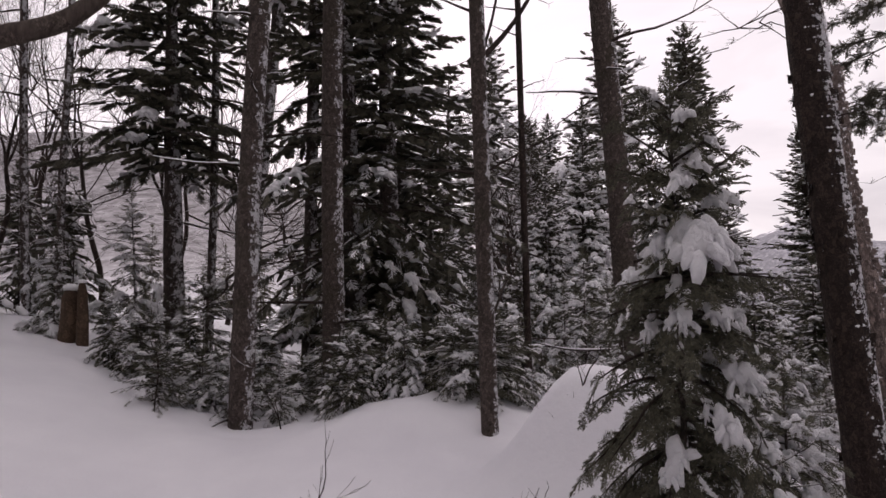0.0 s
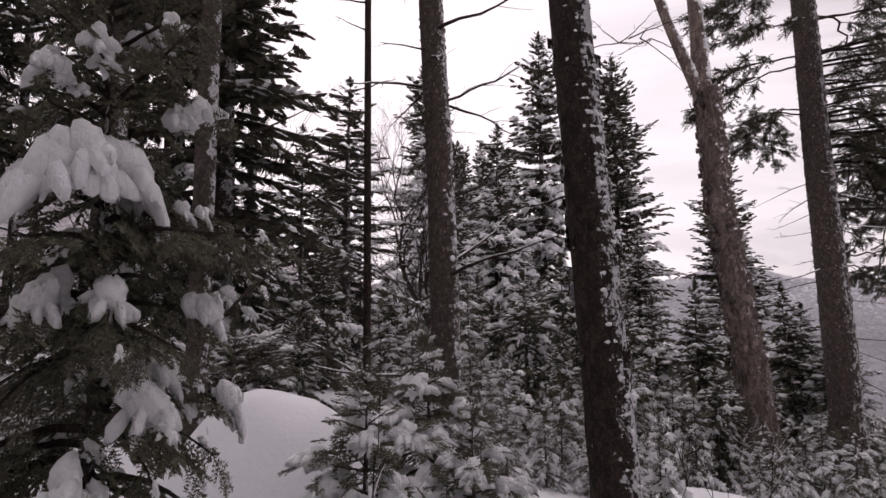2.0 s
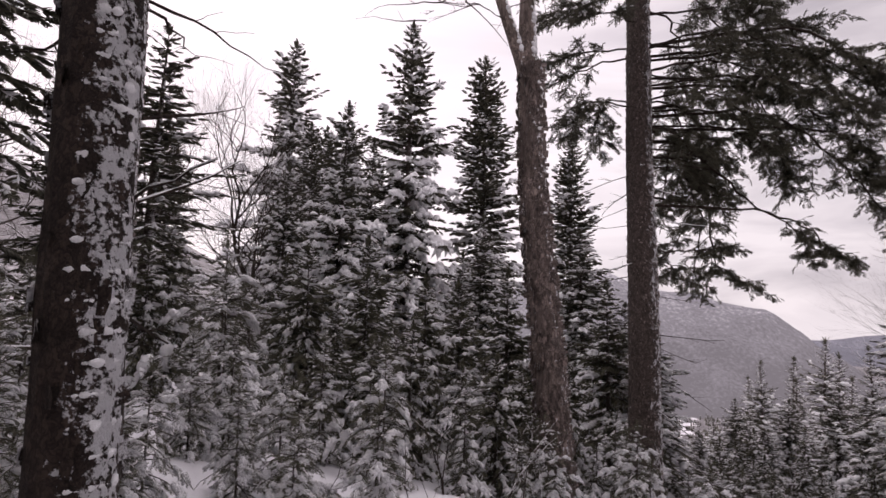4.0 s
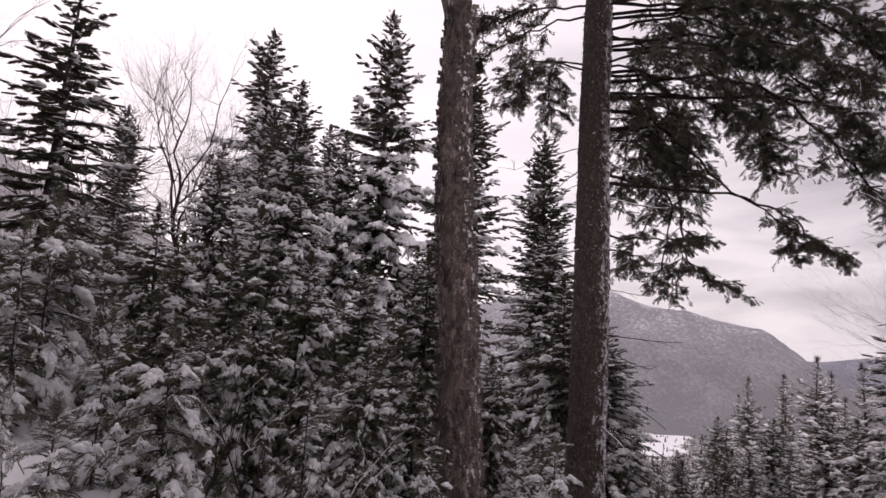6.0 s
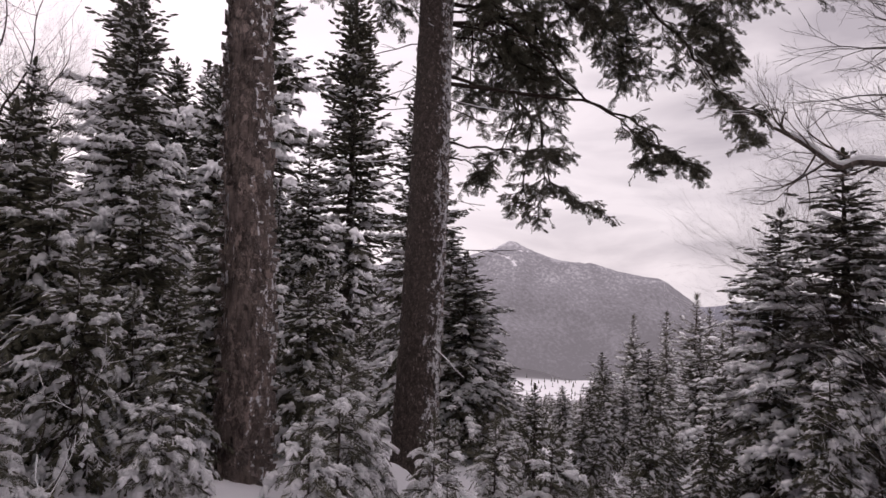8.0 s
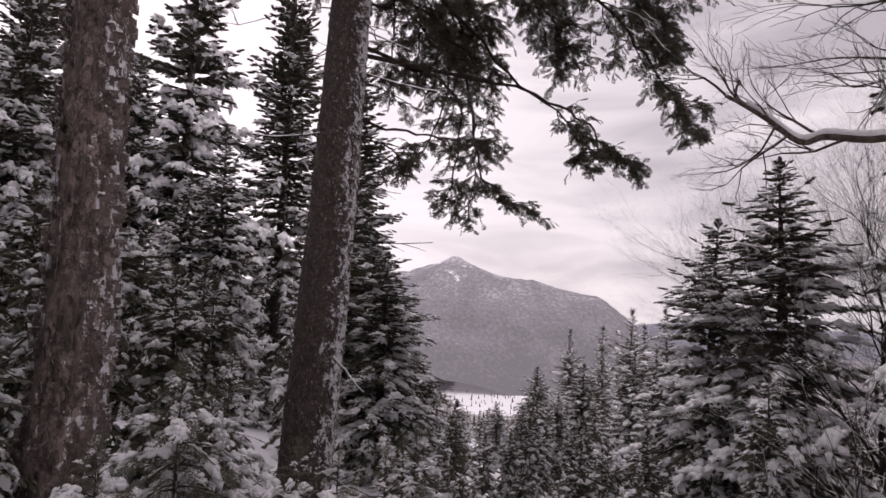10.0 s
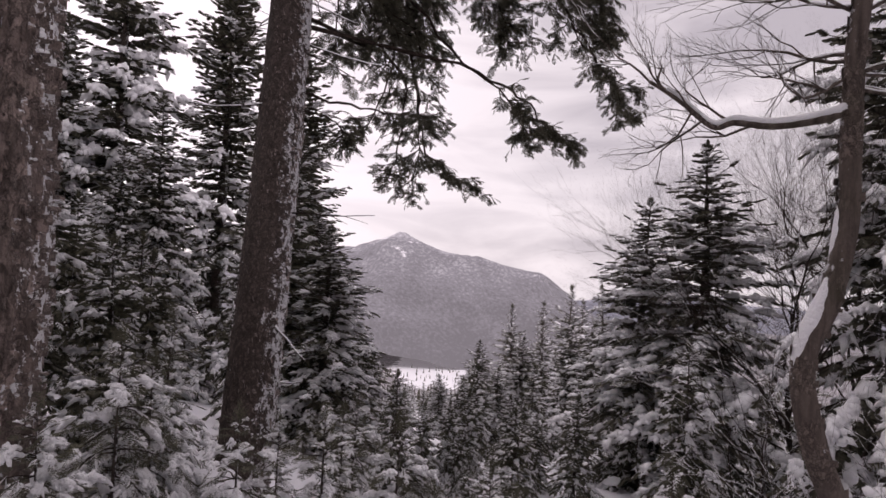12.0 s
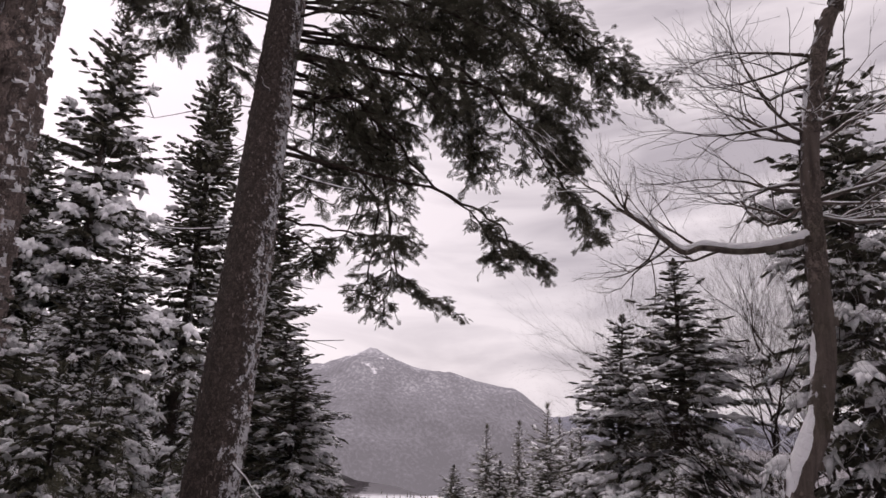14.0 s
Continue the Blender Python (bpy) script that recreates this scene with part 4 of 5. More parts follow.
# the long hanging boughs that frame the outlook
hung_bough(root, [(11.62, 11.86, 4.48), (12.56, 12.58, 3.06), (13.06, 13.09, 2.2), (13.18, 13.45, 1.15)], 300, 26, 0.5, 0.42)
hung_bough(root, [(12.1, 12.2, 3.9), (13.06, 13.09, 2.35), (13.54, 13.12, 1.73), (14.2, 12.98, 1.45)], 301, 14, 0.42, 0.62)
hung_bough(root, [(11.46, 11.49, 3.55), (12.62, 11.56, 2.9), (13.54, 11.44, 2.43), (13.8, 11.44, 1.85)], 302, 16, 0.42, 0.66)
hung_bough(root, [(12.32, 11.03, 4.31), (13.42, 10.57, 3.47), (14.03, 10.33, 2.78), (14.3, 10.13, 2.15)], 303, 26, 0.55, 0.35)
hung_bough(root, [(12.63, 10.65, 5.68), (13.54, 9.98, 4.83), (14.0, 9.6, 4.3), (14.32, 9.21, 3.91)], 304, 24, 0.6, 0.30)
hung_bough(root, [(12.01, 11.62, 4.45), (13.02, 11.37, 3.78), (13.3, 11.35, 3.1)], 305, 24, 0.6, 0.30)
hung_bough(root, [(11.33, 11.79, 3.38), (11.84, 11.96, 2.5)], 306, 16, 0.45, 0.40)
hung_bough(root, [(11.09, 11.69, 1.99), (11.86, 11.95, 2.08), (12.7, 12.04, 2.22)], 307, 9, 0.4, 0.65)
hung_bough(root, [(10.99, 11.73, 1.78), (11.34, 12.12, 1.62)], 308, 6, 0.3, 0.6)
hung_bough(root, [(12.59, 11.71, 5.73), (14.19, 11.06, 4.98), (14.82, 10.62, 4.19)], 309, 24, 0.6, 0.35)
hung_bough(root, [(9.99, 12.21, 4.59), (10.11, 12.49, 3.76)], 310, 16, 0.5, 0.35, snow=0.15)
hung_bough(root, [(9.54, 12.02, 4.49), (9.38, 12.26, 3.89)], 311, 16, 0.5, 0.4, snow=0.15)
hung_bough(root, [(11.9, 11.0, 4.9), (12.9, 10.4, 4.6), (13.5, 10.1, 3.9)], 312, 24, 0.65, 0.25)
hung_bough(root, [(11.7, 12.3, 5.2), (12.4, 12.6, 4.6), (12.9, 12.7, 3.9)], 313, 22, 0.6, 0.25)
hung_bough(root, [(11.1, 11.2, 4.6), (11.7, 10.9, 4.3), (12.2, 10.8, 3.6)], 314, 20, 0.55, 0.25)
hung_bough(root, [(10.9, 11.5, 4.0), (11.4, 11.6, 3.6), (11.8, 11.7, 2.9)], 315, 18, 0.5, 0.2)
hung_bough(root, [(11.2, 11.9, 4.6), (11.8, 12.2, 3.9), (12.2, 12.4, 3.2)], 316, 22, 0.55, 0.25)
hung_bough(root, [(11.6, 11.2, 5.2), (12.5, 11.0, 4.9), (13.2, 10.8, 4.2)], 317, 24, 0.6, 0.2)
hung_bough(root, [(12.4, 10.9, 5.4), (13.2, 10.3, 5.2), (13.9, 9.9, 4.6)], 318, 22, 0.6, 0.3)
hung_bough(root, [(11.3, 11.0, 5.6), (12.0, 10.8, 5.5), (12.8, 10.4, 5.0)], 319, 22, 0.6, 0.2)
hung_bough(root, [(12.0, 12.2, 3.6), (12.29, 13.0, 2.5), (11.97, 13.4, 1.95)], 320, 10, 0.4, 0.6)
hung_bough(root, [(12.4, 12.6, 2.9), (12.76, 13.2, 1.9), (12.67, 13.4, 1.4)], 321, 9, 0.4, 0.65)
hung_bough(root, [(11.17, 11.76, 4.09), (11.47, 12.05, 3.52), (11.6, 12.32, 2.76)], 322, 18, 0.5, 0.25)
hung_bough(root, [(10.85, 11.58, 3.66), (11.04, 11.93, 3.04), (11.15, 12.1, 2.45)], 323, 14, 0.45, 0.25)
hung_bough(root, [(11.88, 11.94, 4.11), (12.45, 12.17, 3.52), (12.65, 12.4, 2.86)], 324, 16, 0.5, 0.3)
hung_bough(root, [(12.55, 11.11, 4.86), (13.57, 10.71, 4.06), (14.13, 10.21, 3.41)], 325, 20, 0.5, 0.35)
hung_bough(root, [(12.71, 10.84, 5.49), (13.72, 10.23, 4.69), (14.23, 9.72, 4.16)], 326, 20, 0.5, 0.35)
hung_bough(root, [(12.11, 11.55, 5.06), (12.88, 11.48, 4.56), (13.33, 11.36, 3.79)], 327, 20, 0.5, 0.35)
hung_bough(root, [(11.98, 11.49, 4.16), (12.74, 11.42, 3.78), (13.2, 11.43, 3.22)], 328, 18, 0.5, 0.35)
hung_bough(root, [(13.22, 10.72, 4.07), (13.73, 10.46, 3.46), (14.02, 10.27, 3.08)], 329, 18, 0.5, 0.35)
hung_bough(root, [(11.45, 11.81, 3.85), (12.05, 11.92, 3.4), (12.41, 12.04, 2.92)], 330, 18, 0.5, 0.35)
hung_bough(root, [(12.9, 11.5, 2.75), (13.84, 11.29, 2.3), (14.31, 11.08, 1.85)], 331, 10, 0.36, 0.72)


def axis(z):
    return line[np.argmin(np.abs(line[:, 2] - z))]


# the crown overhead
for k, (z, az, ln, rise, droop) in enumerate([
    (8.2, -25, 3.0, 10, 0.42), (8.6, 5, 4.2, 10, 0.42), (8.9, -48, 2.6, 10, 0.38), (9.3, -15, 3.2, 10, 0.38), (8.4, 35, 3.4, 6, 0.45), (9.6, 20, 4.0, 12, 0.36),
    (7.5, 170, 2.0, 8, 0.5), (7.9, 215, 2.2, 8, 0.5), (7.3, 140, 2.0, 6, 0.5), (8.6, 185, 2.4, 10, 0.5), (9.0, 240, 2.4, 12, 0.45), (9.2, 120, 2.2, 8, 0.5), (8.8, -80, 2.3, 8, 0.45)]):
    bough(root, axis(z), radians(az), ln, rise, droop, 340 + k, subs=15, snow=0.08)
dead_limbs(root, line, rad, 360, 30, 0.22, 0.62, 1.1, (-35, 0), 0.1, 4, 0.006)


# ---- firs and spruces, from the nearest back ----
near_fir = plant("path_fir", "young_fir", 2.27, 3.78, 1.95, 0.4, "young balsam fir with a thick cap of snow", "fir", "young firs beside the path", slim=0.64)
cap_rng = np.random.default_rng(12)
s = Soup()
turn = np.linspace(0, 6.28, 9)[:-1] + cap_rng.normal(size=8) * 0.2
strew(s, PADS[0], np.tile((-0.005, -0.16, 1.31), (8, 1)) + cap_rng.normal(size=(8, 3)) * 0.02, np.stack([np.cos(turn), np.sin(turn), np.full(8, -0.35)], -1), np.tile((0, 0, 1.0), (8, 1)), cap_rng.uniform(0.14, 0.24, 8), cap_rng, width=1.3, thick=1.5)
part("snow_cap", s.mesh("snow_cap", PAD, True), near_fir, "thick rounded cap of snow")
YOUNG = "young balsam fir bowed under heavy fresh snow"
for k, (x, y, hgt, key) in enumerate([
    (2.80, 4.52, 0.78, "pillow_fir"), (3.08, 5.2, 0.85, "pillow_fir"), (3.2, 4.75, 0.7, "pillow_fir"), (2.86, 8.1, 1.3, "young_fir"), (3.1, 6.9, 1.1, "young_fir"), (4.06, 10.4, 1.7, "young_fir"), (3.8, 7.2, 0.8, "young_fir_b"),
    (4.7, 7.6, 0.9, "young_fir"), (5.5, 8.6, 1.2, "young_fir_b"), (6.4, 9.0, 1.1, "young_fir"), (7.2, 10.4, 1.25, "young_fir_b"), (6.4, 11.6, 1.6, "young_fir"), (7.35, 8.9, 0.8, "young_fir_b"), (8.7, 10.3, 1.1, "young_fir")]):
    plant(key, "young_fir", x, y, hgt, k * 2.4, YOUNG, "fir", "young firs beside the path")
for k, (x, y, hgt, key) in enumerate([
    (3.96, 11.4, 2.1, "young_fir_b"), (4.9, 14.4, 2.6, "mid_fir"), (4.3, 12.3, 1.8, "young_fir"), (7.2, 13.4, 2.2, "mid_fir_b"), (8.9, 16.1, 3.0, "mid_fir_b"), (7.8, 12.3, 1.6, "young_fir_b"), (5.0, 13.2, 2.0, "mid_fir_b"),
    (5.8, 10.7, 1.4, "young_fir"), (6.8, 10.3, 1.3, "young_fir_b"), (8.1, 11.9, 3.0, "mid_fir"), (9.3, 12.6, 2.0, "mid_fir_b"), (6.5, 10.9, 2.3, "mid_fir_b"), (7.2, 11.5, 2.5, "mid_fir"), (6.9, 9.4, 1.5, "mid_fir_b"), (6.0, 9.7, 1.6, "mid_fir_b"), (7.5, 10.0, 1.5, "mid_fir"), (8.8, 11.2, 1.9, "mid_fir_b"), (5.2, 10.0, 1.6, "mid_fir"), (5.7, 10.9, 2.2, "mid_fir"), (5.0, 11.0, 2.3, "mid_fir_b"), (6.0, 12.4, 2.9, "mid_fir_b"), (6.3, 22.4, 3.6, "mid_fir_b"), (4.9, 19.0, 5.7, "laden_spruce"), (7.3, 18.4, 3.6, "mid_fir")]):
    plant(key, "balsam_fir", x, y, hgt, 1 + k * 1.7, "snow-laden balsam fir with drooping lower branches", "fir", "firs below the stand")
for k, (x, y, hgt, key) in enumerate([
    (11.3, 32.0, 19.4, "snowy_tall"), (15.6, 32.7, 20.0, "spire"), (5.6, 36.9, 19.0, "snowy_tall"), (9.6, 38.5, 15.8, "snowy_tall"), (7.8, 38.4, 15.2, "spire"), (9.3, 31.3, 12.5, "snowy_tall"),
    (0.5, 29.9, 10.2, "spire"), (2.0, 17.5, 7.6, "near_spruce"), (14.7, 21.5, 10.8, "spire"), (10.65, 19.5, 6.4, "laden_spruce"), (9.8, 19.2, 5.0, "laden_spruce"), (6.6, 21.1, 9.0, "snowy_tall"), (6.3, 27.3, 10.7, "spire")]):
    plant(key, "spruce_tree", x, y, hgt, k * 1.3, SPRUCE, "spruce", STAND, slim=1.35 if k == 7 else 1.0)
for k, (x, y, hgt, key) in enumerate([
    (0.44, 9.81, 9.5, "near_spruce"), (-2.1, 10.05, 8.5, "high_spruce"), (0.9, 10.1, 8.6, "near_spruce"), (1.5, 13.0, 4.6, "dark_spruce"), (-5.3, 11.7, 2.4, "mid_fir"), (-3.9, 10.6, 2.2, "mid_fir_b"), (-2.4, 9.6, 1.9, "young_fir"), (-3.0, 8.9, 1.2, "young_fir"), (-0.6, 9.3, 0.8, "young_fir")]):
    plant(key, "spruce_tree", x, y, hgt, 0.6 + k * 1.9, "dense dark spruce with little snow under its crown", "spruce", "spruces across the snowfield", slim=1.25 if k == 2 else 1.0)
# the slope on the far side of the lookout
for k, (x, y, hgt, key) in enumerate([
    (12.3, 15.1, 3.9, "laden_spruce"), (11.9, 13.6, 3.3, "laden_spruce"), (13.4, 18.5, 6.6, "laden_spruce"), (18.7, 13.0, 6.0, "laden_spruce"), (18.5, 11.4, 6.8, "laden_spruce"), (18.9, 8.6, 10.2, "laden_spruce"), (25.4, 19.1, 6.4, "slope_spruce"),
    (14.0, 9.2, 1.7, "young_fir_b"), (16.8, 16.4, 1.7, "mid_fir"), (17.1, 16.2, 2.0, "mid_fir_b"), (13.7, 14.9, 0.7, "young_fir_b"), (12.85, 12.3, 1.2, "mid_fir_b"), (14.3, 13.1, 1.3, "mid_fir_b"), (15.3, 13.1, 1.4, "mid_fir_b"), (13.6, 12.7, 1.2, "mid_fir_b"), (14.4, 11.9, 1.2, "mid_fir_b"), (13.2, 11.9, 1.0, "mid_fir_b"), (16.2, 13.8, 1.5, "mid_fir_b"), (15.1, 12.3, 1.2, "mid_fir"), (16.0, 14.9, 1.4, "mid_fir_b"), (14.9, 14.2, 1.2, "mid_fir"), (16.8, 18.9, 1.1, "mid_fir_b")]):
    plant(key, "slope_fir", x, y, hgt, k * 2.1, "snowy conifer on the steep slope below the lookout", "fir", "conifers on the slope", slim=(1.75, 1.7, 1.3, 1.5, 1.45)[k] if k < 5 else 1.0)
for k, (x, y, hgt) in enumerate([(20.7, 18.5, 3.5), (23.2, 18.8, 4.4), (22.4, 22.4, 3.7), (20.1, 21.7, 2.1), (21.4, 16.3, 3.8), (18.9, 17.5, 2.3), (17.0, 16.5, 1.3), (33.6, 28.1, 9.1), (31.2, 27.8, 7.6), (27.4, 26.0, 6.4), (35.6, 28.8, 8.8), (29.0, 25.5, 6.0), (45.9, 45.4, 9.7), (42.9, 34.0, 9.2)]):
    near = k < 7
    plant("laden_spruce" if near else ("slope_spruce", "slope_spruce_b")[k % 2], "slope_spruce", x, y, hgt, k * 1.1, "snow-laden spruce rising from the valley side", "spruce", "conifers on the slope", slim=1.55 if near else 1.2)

rng = np.random.default_rng(77)
EYES = ((8.05, 5.55, 0.15), (6.0, 4.5, 0.8), (3.6, 3.0, 1.2), (1.5, 1.8, 1.45))


def clear_of_view(x, y, top):
    """Whether a tree top stays below the open outlook."""
    ex, ey, ez = EYES[0]
    az = math.degrees(math.atan2(y - ey, x - ex))
    up = math.degrees(math.atan2(top - ez, math.hypot(x - ex, y - ey)))
    return up < (-11.0 if 50 < az < 60 else -6.5 if 36 < az <= 50 else 4.0 if az <= 36 else 8.0)


taken = []
count = 0
while count < 110:
    r, a = rng.uniform(9, 95) ** 1.0, radians(rng.uniform(18, 66))
    x, y = 8 + r * math.cos(a), 5.5 + r * math.sin(a)
    hgt = rng.uniform(1.2, 3.0) + 0.085 * r * rng.uniform(0.4, 1.3)
    if min((math.hypot(x - p, y - q) for p, q in taken), default=9) < 0.9 + 0.03 * r:
        continue
    while hgt > 0.5 and not clear_of_view(x, y, ground_height(x, y) + hgt):
        hgt *= 0.85
    if hgt < 0.6:
        continue
    taken.append((x, y))
    key = rng.choice(["mid_fir", "mid_fir_b"]) if r < 11 else rng.choice(["back_fir", "back_fir_b"]) if r < 26 else rng.choice(["slope_spruce", "slope_spruce_b"])
    plant(key, "slope_fir", x, y, hgt, rng.uniform(0, 6), "snowy conifer on the steep slope below the lookout", "fir", "conifers on the slope", slim=1.0 if r < 26 else 1.45)
    count += 1
count = 0
while count < 70:
    x, y = rng.uniform(-9, 16), rng.uniform(12.5, 34)
    e = EYES[2]
    d = math.hypot(x - e[0], y - e[1])
    hgt = min(rng.uniform(1.4, 4.5), e[2] + d * rng.uniform(0.06, 0.17) - ground_height(x, y))
    if math.hypot(x - 10.2, y - 11.4) < 1.2:
        continue
    plant(rng.choice(["mid_fir", "mid_fir_b"] if d < 14 else ["back_fir", "back_fir_b"]), "balsam_fir", x, y, hgt, rng.uniform(0, 6), "snow-laden balsam fir with drooping lower branches", "fir", "firs below the stand")
    count += 1


# ---- bare hardwoods ----
def hardwood(soup, snow, o, d, length, radius, depth, rng, spread=0.55, rise=0.12, white=0.4):
    n = 6 if radius > 0.02 else 4 if radius > 0.006 else 3
    pts = [np.asarray(o, float)]
    d = unit(d)
    for _ in range(n):
        d = unit(d + rng.normal(size=3) * 0.17 + np.array((0, 0, rise * 0.4)))
        pts.append(pts[-1] + d * length / n)
    pts = np.array(pts)
    r = np.linspace(radius, radius * 0.55, n + 1)
    tube(soup, pts, r, 6 if radius > 0.03 else 4 if radius > 0.008 else 3, cap=False)
    if white and abs(d[2]) < 0.85 and rng.random() < white:
        tube(snow, pts + np.array((0, 0, 1.0)) * (r[:, None] * 0.7 + 0.001), r * 0.6 + 0.0012, 4, 0.15, rng, cap=False)
    if depth == 0:
        return
    for k in range(rng.integers(2, 4) + (1 if depth > 2 else 0)):
        i = rng.integers(2, n + 1)
        side = unit(rng.normal(size=3) + np.array((0, 0, 0.2)))
        hardwood(soup, snow, pts[i], d + side * spread * rng.uniform(0.6, 1.5), length * rng.uniform(0.5, 0.8), r[i] * rng.uniform(0.52, 0.76), depth - 1, rng, spread, rise, white)
    hardwood(soup, snow, pts[-1], d, length * 0.7, r[-1] * 0.9, depth - 1, rng, spread, rise, white)


def bare_tree(name, x, y, length, radius, depth, seed, label, category, group, d=(0, 0, 1), white=0.35, bark=BARK_TWIG, spread=0.55, lift=0.0):
    rng = np.random.default_rng(seed)
    s, sn = Soup(), Soup()
    hardwood(s, sn, (0, 0, -0.1), d, length, radius, depth, rng, spread, 0.12, white)
    root = new(name)
    root.matrix_world = pose(x, y, ground_height(x, y) + lift)
    tagged(root, label, category, group)
    part("crown", s.mesh("crown", bark, True), root)
    if sn.count:
        part("snow_load", sn.mesh("snow_load", PAD, True), root)
    return root


LEAFLESS = "leafless hardwood with fine frosted twigs"
grown = []
for k, (x, y, ln, r) in enumerate([(4.6, 20.9, 3.9, 0.14), (1.4, 22.5, 4.2, 0.09), (23.2, 10.3, 3.3, 0.07), (20.4, 9.7, 3.3, 0.07), (-6.5, 14, 2.6, 0.06)]):
    grown.append((bare_tree("bare_hardwood", x, y, ln, r, 6 if k in (0, 3) else 5, 500 + k, LEAFLESS, "tree", "leafless hardwoods", d=((0.02, -0.1, 1) if k in (2, 3) else (rng.normal() * 0.1, rng.normal() * 0.1, 1)), white=0.25 if k != 3 else 0.08, spread=0.72 if k == 0 else 0.6 if k in (2, 3) else 0.85), ln))
for k, (x, y, ln, which) in enumerate([(9.0, 36.0, 4.5, 1), (3.9, 26.0, 3.4, 1), (23.4, 9.5, 3.6, 3), (24.3, 10.7, 3.4, 3), (19.4, 8.7, 3.0, 3), (-4.0, 14.5, 2.8, 4), (-7.5, 12, 2.4, 4), (-2.6, 15.5, 3.0, 4), (19.2, 9.3, 2.9, 3), (19.6, 9.2, 3.2, 3), (20.8, 9.5, 3.3, 3), (21.8, 10.0, 3.5, 3), (19.8, 8.3, 3.2, 3), (22.6, 10.1, 3.4, 3), (-3.2, 12.6, 2.4, 4), (-5.0, 10.6, 2.2, 4), (-6.0, 13.4, 3.0, 4), (-4.6, 12.8, 2.8, 4), (-3.0, 14.8, 3.0, 1), (-1.6, 16.0, 3.2, 1), (-7.2, 15.5, 3.2, 1)]):
    ob, own = grown[which]
    copy_thing(ob, Matrix.LocRotScale((x, y, ground_height(x, y)), Euler((0, 0, 0.7 + k * 1.9)), (ln / own,) * 3))
for k, (x, y, ln) in enumerate([(-2.9, 9.2, 0.9), (-3.3, 8.4, 0.8), (-4.0, 8.8, 1.0), (6.1, 8.6, 0.5), (6.7, 9.3, 0.45), (5.7, 9.4, 0.55), (11.2, 9.6, 0.6), (10.6, 8.9, 0.5), (12.4, 10.6, 0.7), (11.6, 11.2, 0.7), (13.2, 12.0, 0.8), (15.0, 9.0, 0.9), (15.8, 8.2, 1.0), (16.4, 7.6, 1.0)]):
    bare_tree("bare_shrub", x, y, ln, 0.013, 3, 540 + k, "thin leafless shrub with snow along its twigs", "shrub", "leafless shrubs", d=(rng.normal() * 0.3, rng.normal() * 0.3, 1), white=0.5, spread=0.6)

# crooked pale trunk with a long snow-topped limb
root = new("crooked_birch")
root.matrix_world = pose(12.09, 7.0, -1.5)
tagged(root, "crooked pale mossy birch with snow banked on its bends", "tree")
crook = [(0.45, 0.1, -0.8), (0.25, 0.0, 0.1), (-0.02, 0.05, 0.65), (-0.08, 0.1, 1.15), (0.0, -0.02, 1.6), (0.07, -0.07, 2.05), (0.07, -0.08, 2.6), (0.06, -0.1, 3.1), (0.1, -0.15, 3.6), (0.16, -0.28, 4.2), (0.4, -0.6, 4.9)]
me, cl, cr = trunk_mesh(crook, 0.082, 0.045, BARK_PALE, 131, 0.1, 0.06, 22, 0.05)
part("trunk", me, root)
part("bark", flakes_mesh(cl, cr, 200, 0.04, BARK_PALE, 132, 0, 1, 0.4), root)


def banked_snow(line, rad, low, high, mat_name="snow_bank", width=0.8, seed=1, shift=(0, 0, 1)):
    """A smooth bank of snow along the upper side of a stem."""
    rng = np.random.default_rng(seed)
    a, b = int(low * len(line)), int(high * len(line))
    up = unit(np.array(shift, float))
    u = np.linspace(0, 1, b - a)
    thick = np.sin(math.pi * u) ** 0.5 * width * rad[a:b] + 0.002
    s = Soup()
    tube(s, line[a:b] + up * (rad[a:b] * 0.62)[:, None], thick, 10, 0.05, rng)
    return s.mesh(mat_name, PAD, True)


part("snow_bank", banked_snow(cl, cr, 0.27, 0.44, width=0.74, seed=2, shift=(-0.5, 0.2, 0.55)), root)
part("snow_bank", banked_snow(cl, cr, 0.43, 0.53, width=0.56, seed=3, shift=(-0.45, 0.6, 0.3)), root)
part("snow_bank", banked_snow(cl, cr, 0.76, 0.86, width=0.6, seed=4, shift=(-0.45, 0.5, 0.4)), root)
limb_line = smooth_line([(0.06, -0.08, 2.72), (-0.05, 0.02, 2.66), (-0.14, 0.28, 2.64), (-0.24, 0.48, 2.68), (-0.31, 0.6, 2.66), (-0.42, 0.78, 2.85), (-0.52, 0.95, 3.0)], 40)
s, sn = Soup(), Soup()
lr = np.linspace(0.030, 0.012, 40)
tube(s, limb_line, lr, 8, 0.06, np.random.default_rng(5))
tube(sn, limb_line[2:36] + np.array((0, 0, 0.030)), lr[2:36] * 1.05, 8, 0.08, np.random.default_rng(6))
lrng = np.random.default_rng(9)
for i in (16, 20, 24, 28, 30, 33, 36, 39):
    hardwood(s, sn, limb_line[i], (lrng.normal() * 0.5 - 0.2, 0.6 + lrng.normal() * 0.4, 0.5 + lrng.normal() * 0.5), 0.36, 0.010, 3, lrng, 0.65, 0.1, 0.3)
limb = part("limb", s.mesh("limb", BARK_PALE, True), root)
part("snow_strip", sn.mesh("snow_strip", PAD, True), limb)
s, sn = Soup(), Soup()
for i in range(20):
    j = int(len(cl) * lrng.uniform(0.60, 0.98))
    hardwood(s, sn, cl[j], (lrng.normal() * 0.8, 0.25 + lrng.normal(), 0.25 + lrng.normal() * 0.3), 0.5, 0.014, 3, lrng, 0.7, 0.1, 0.6)
limb = part("twigwork", s.mesh("twigwork", BARK_PALE, True), root)
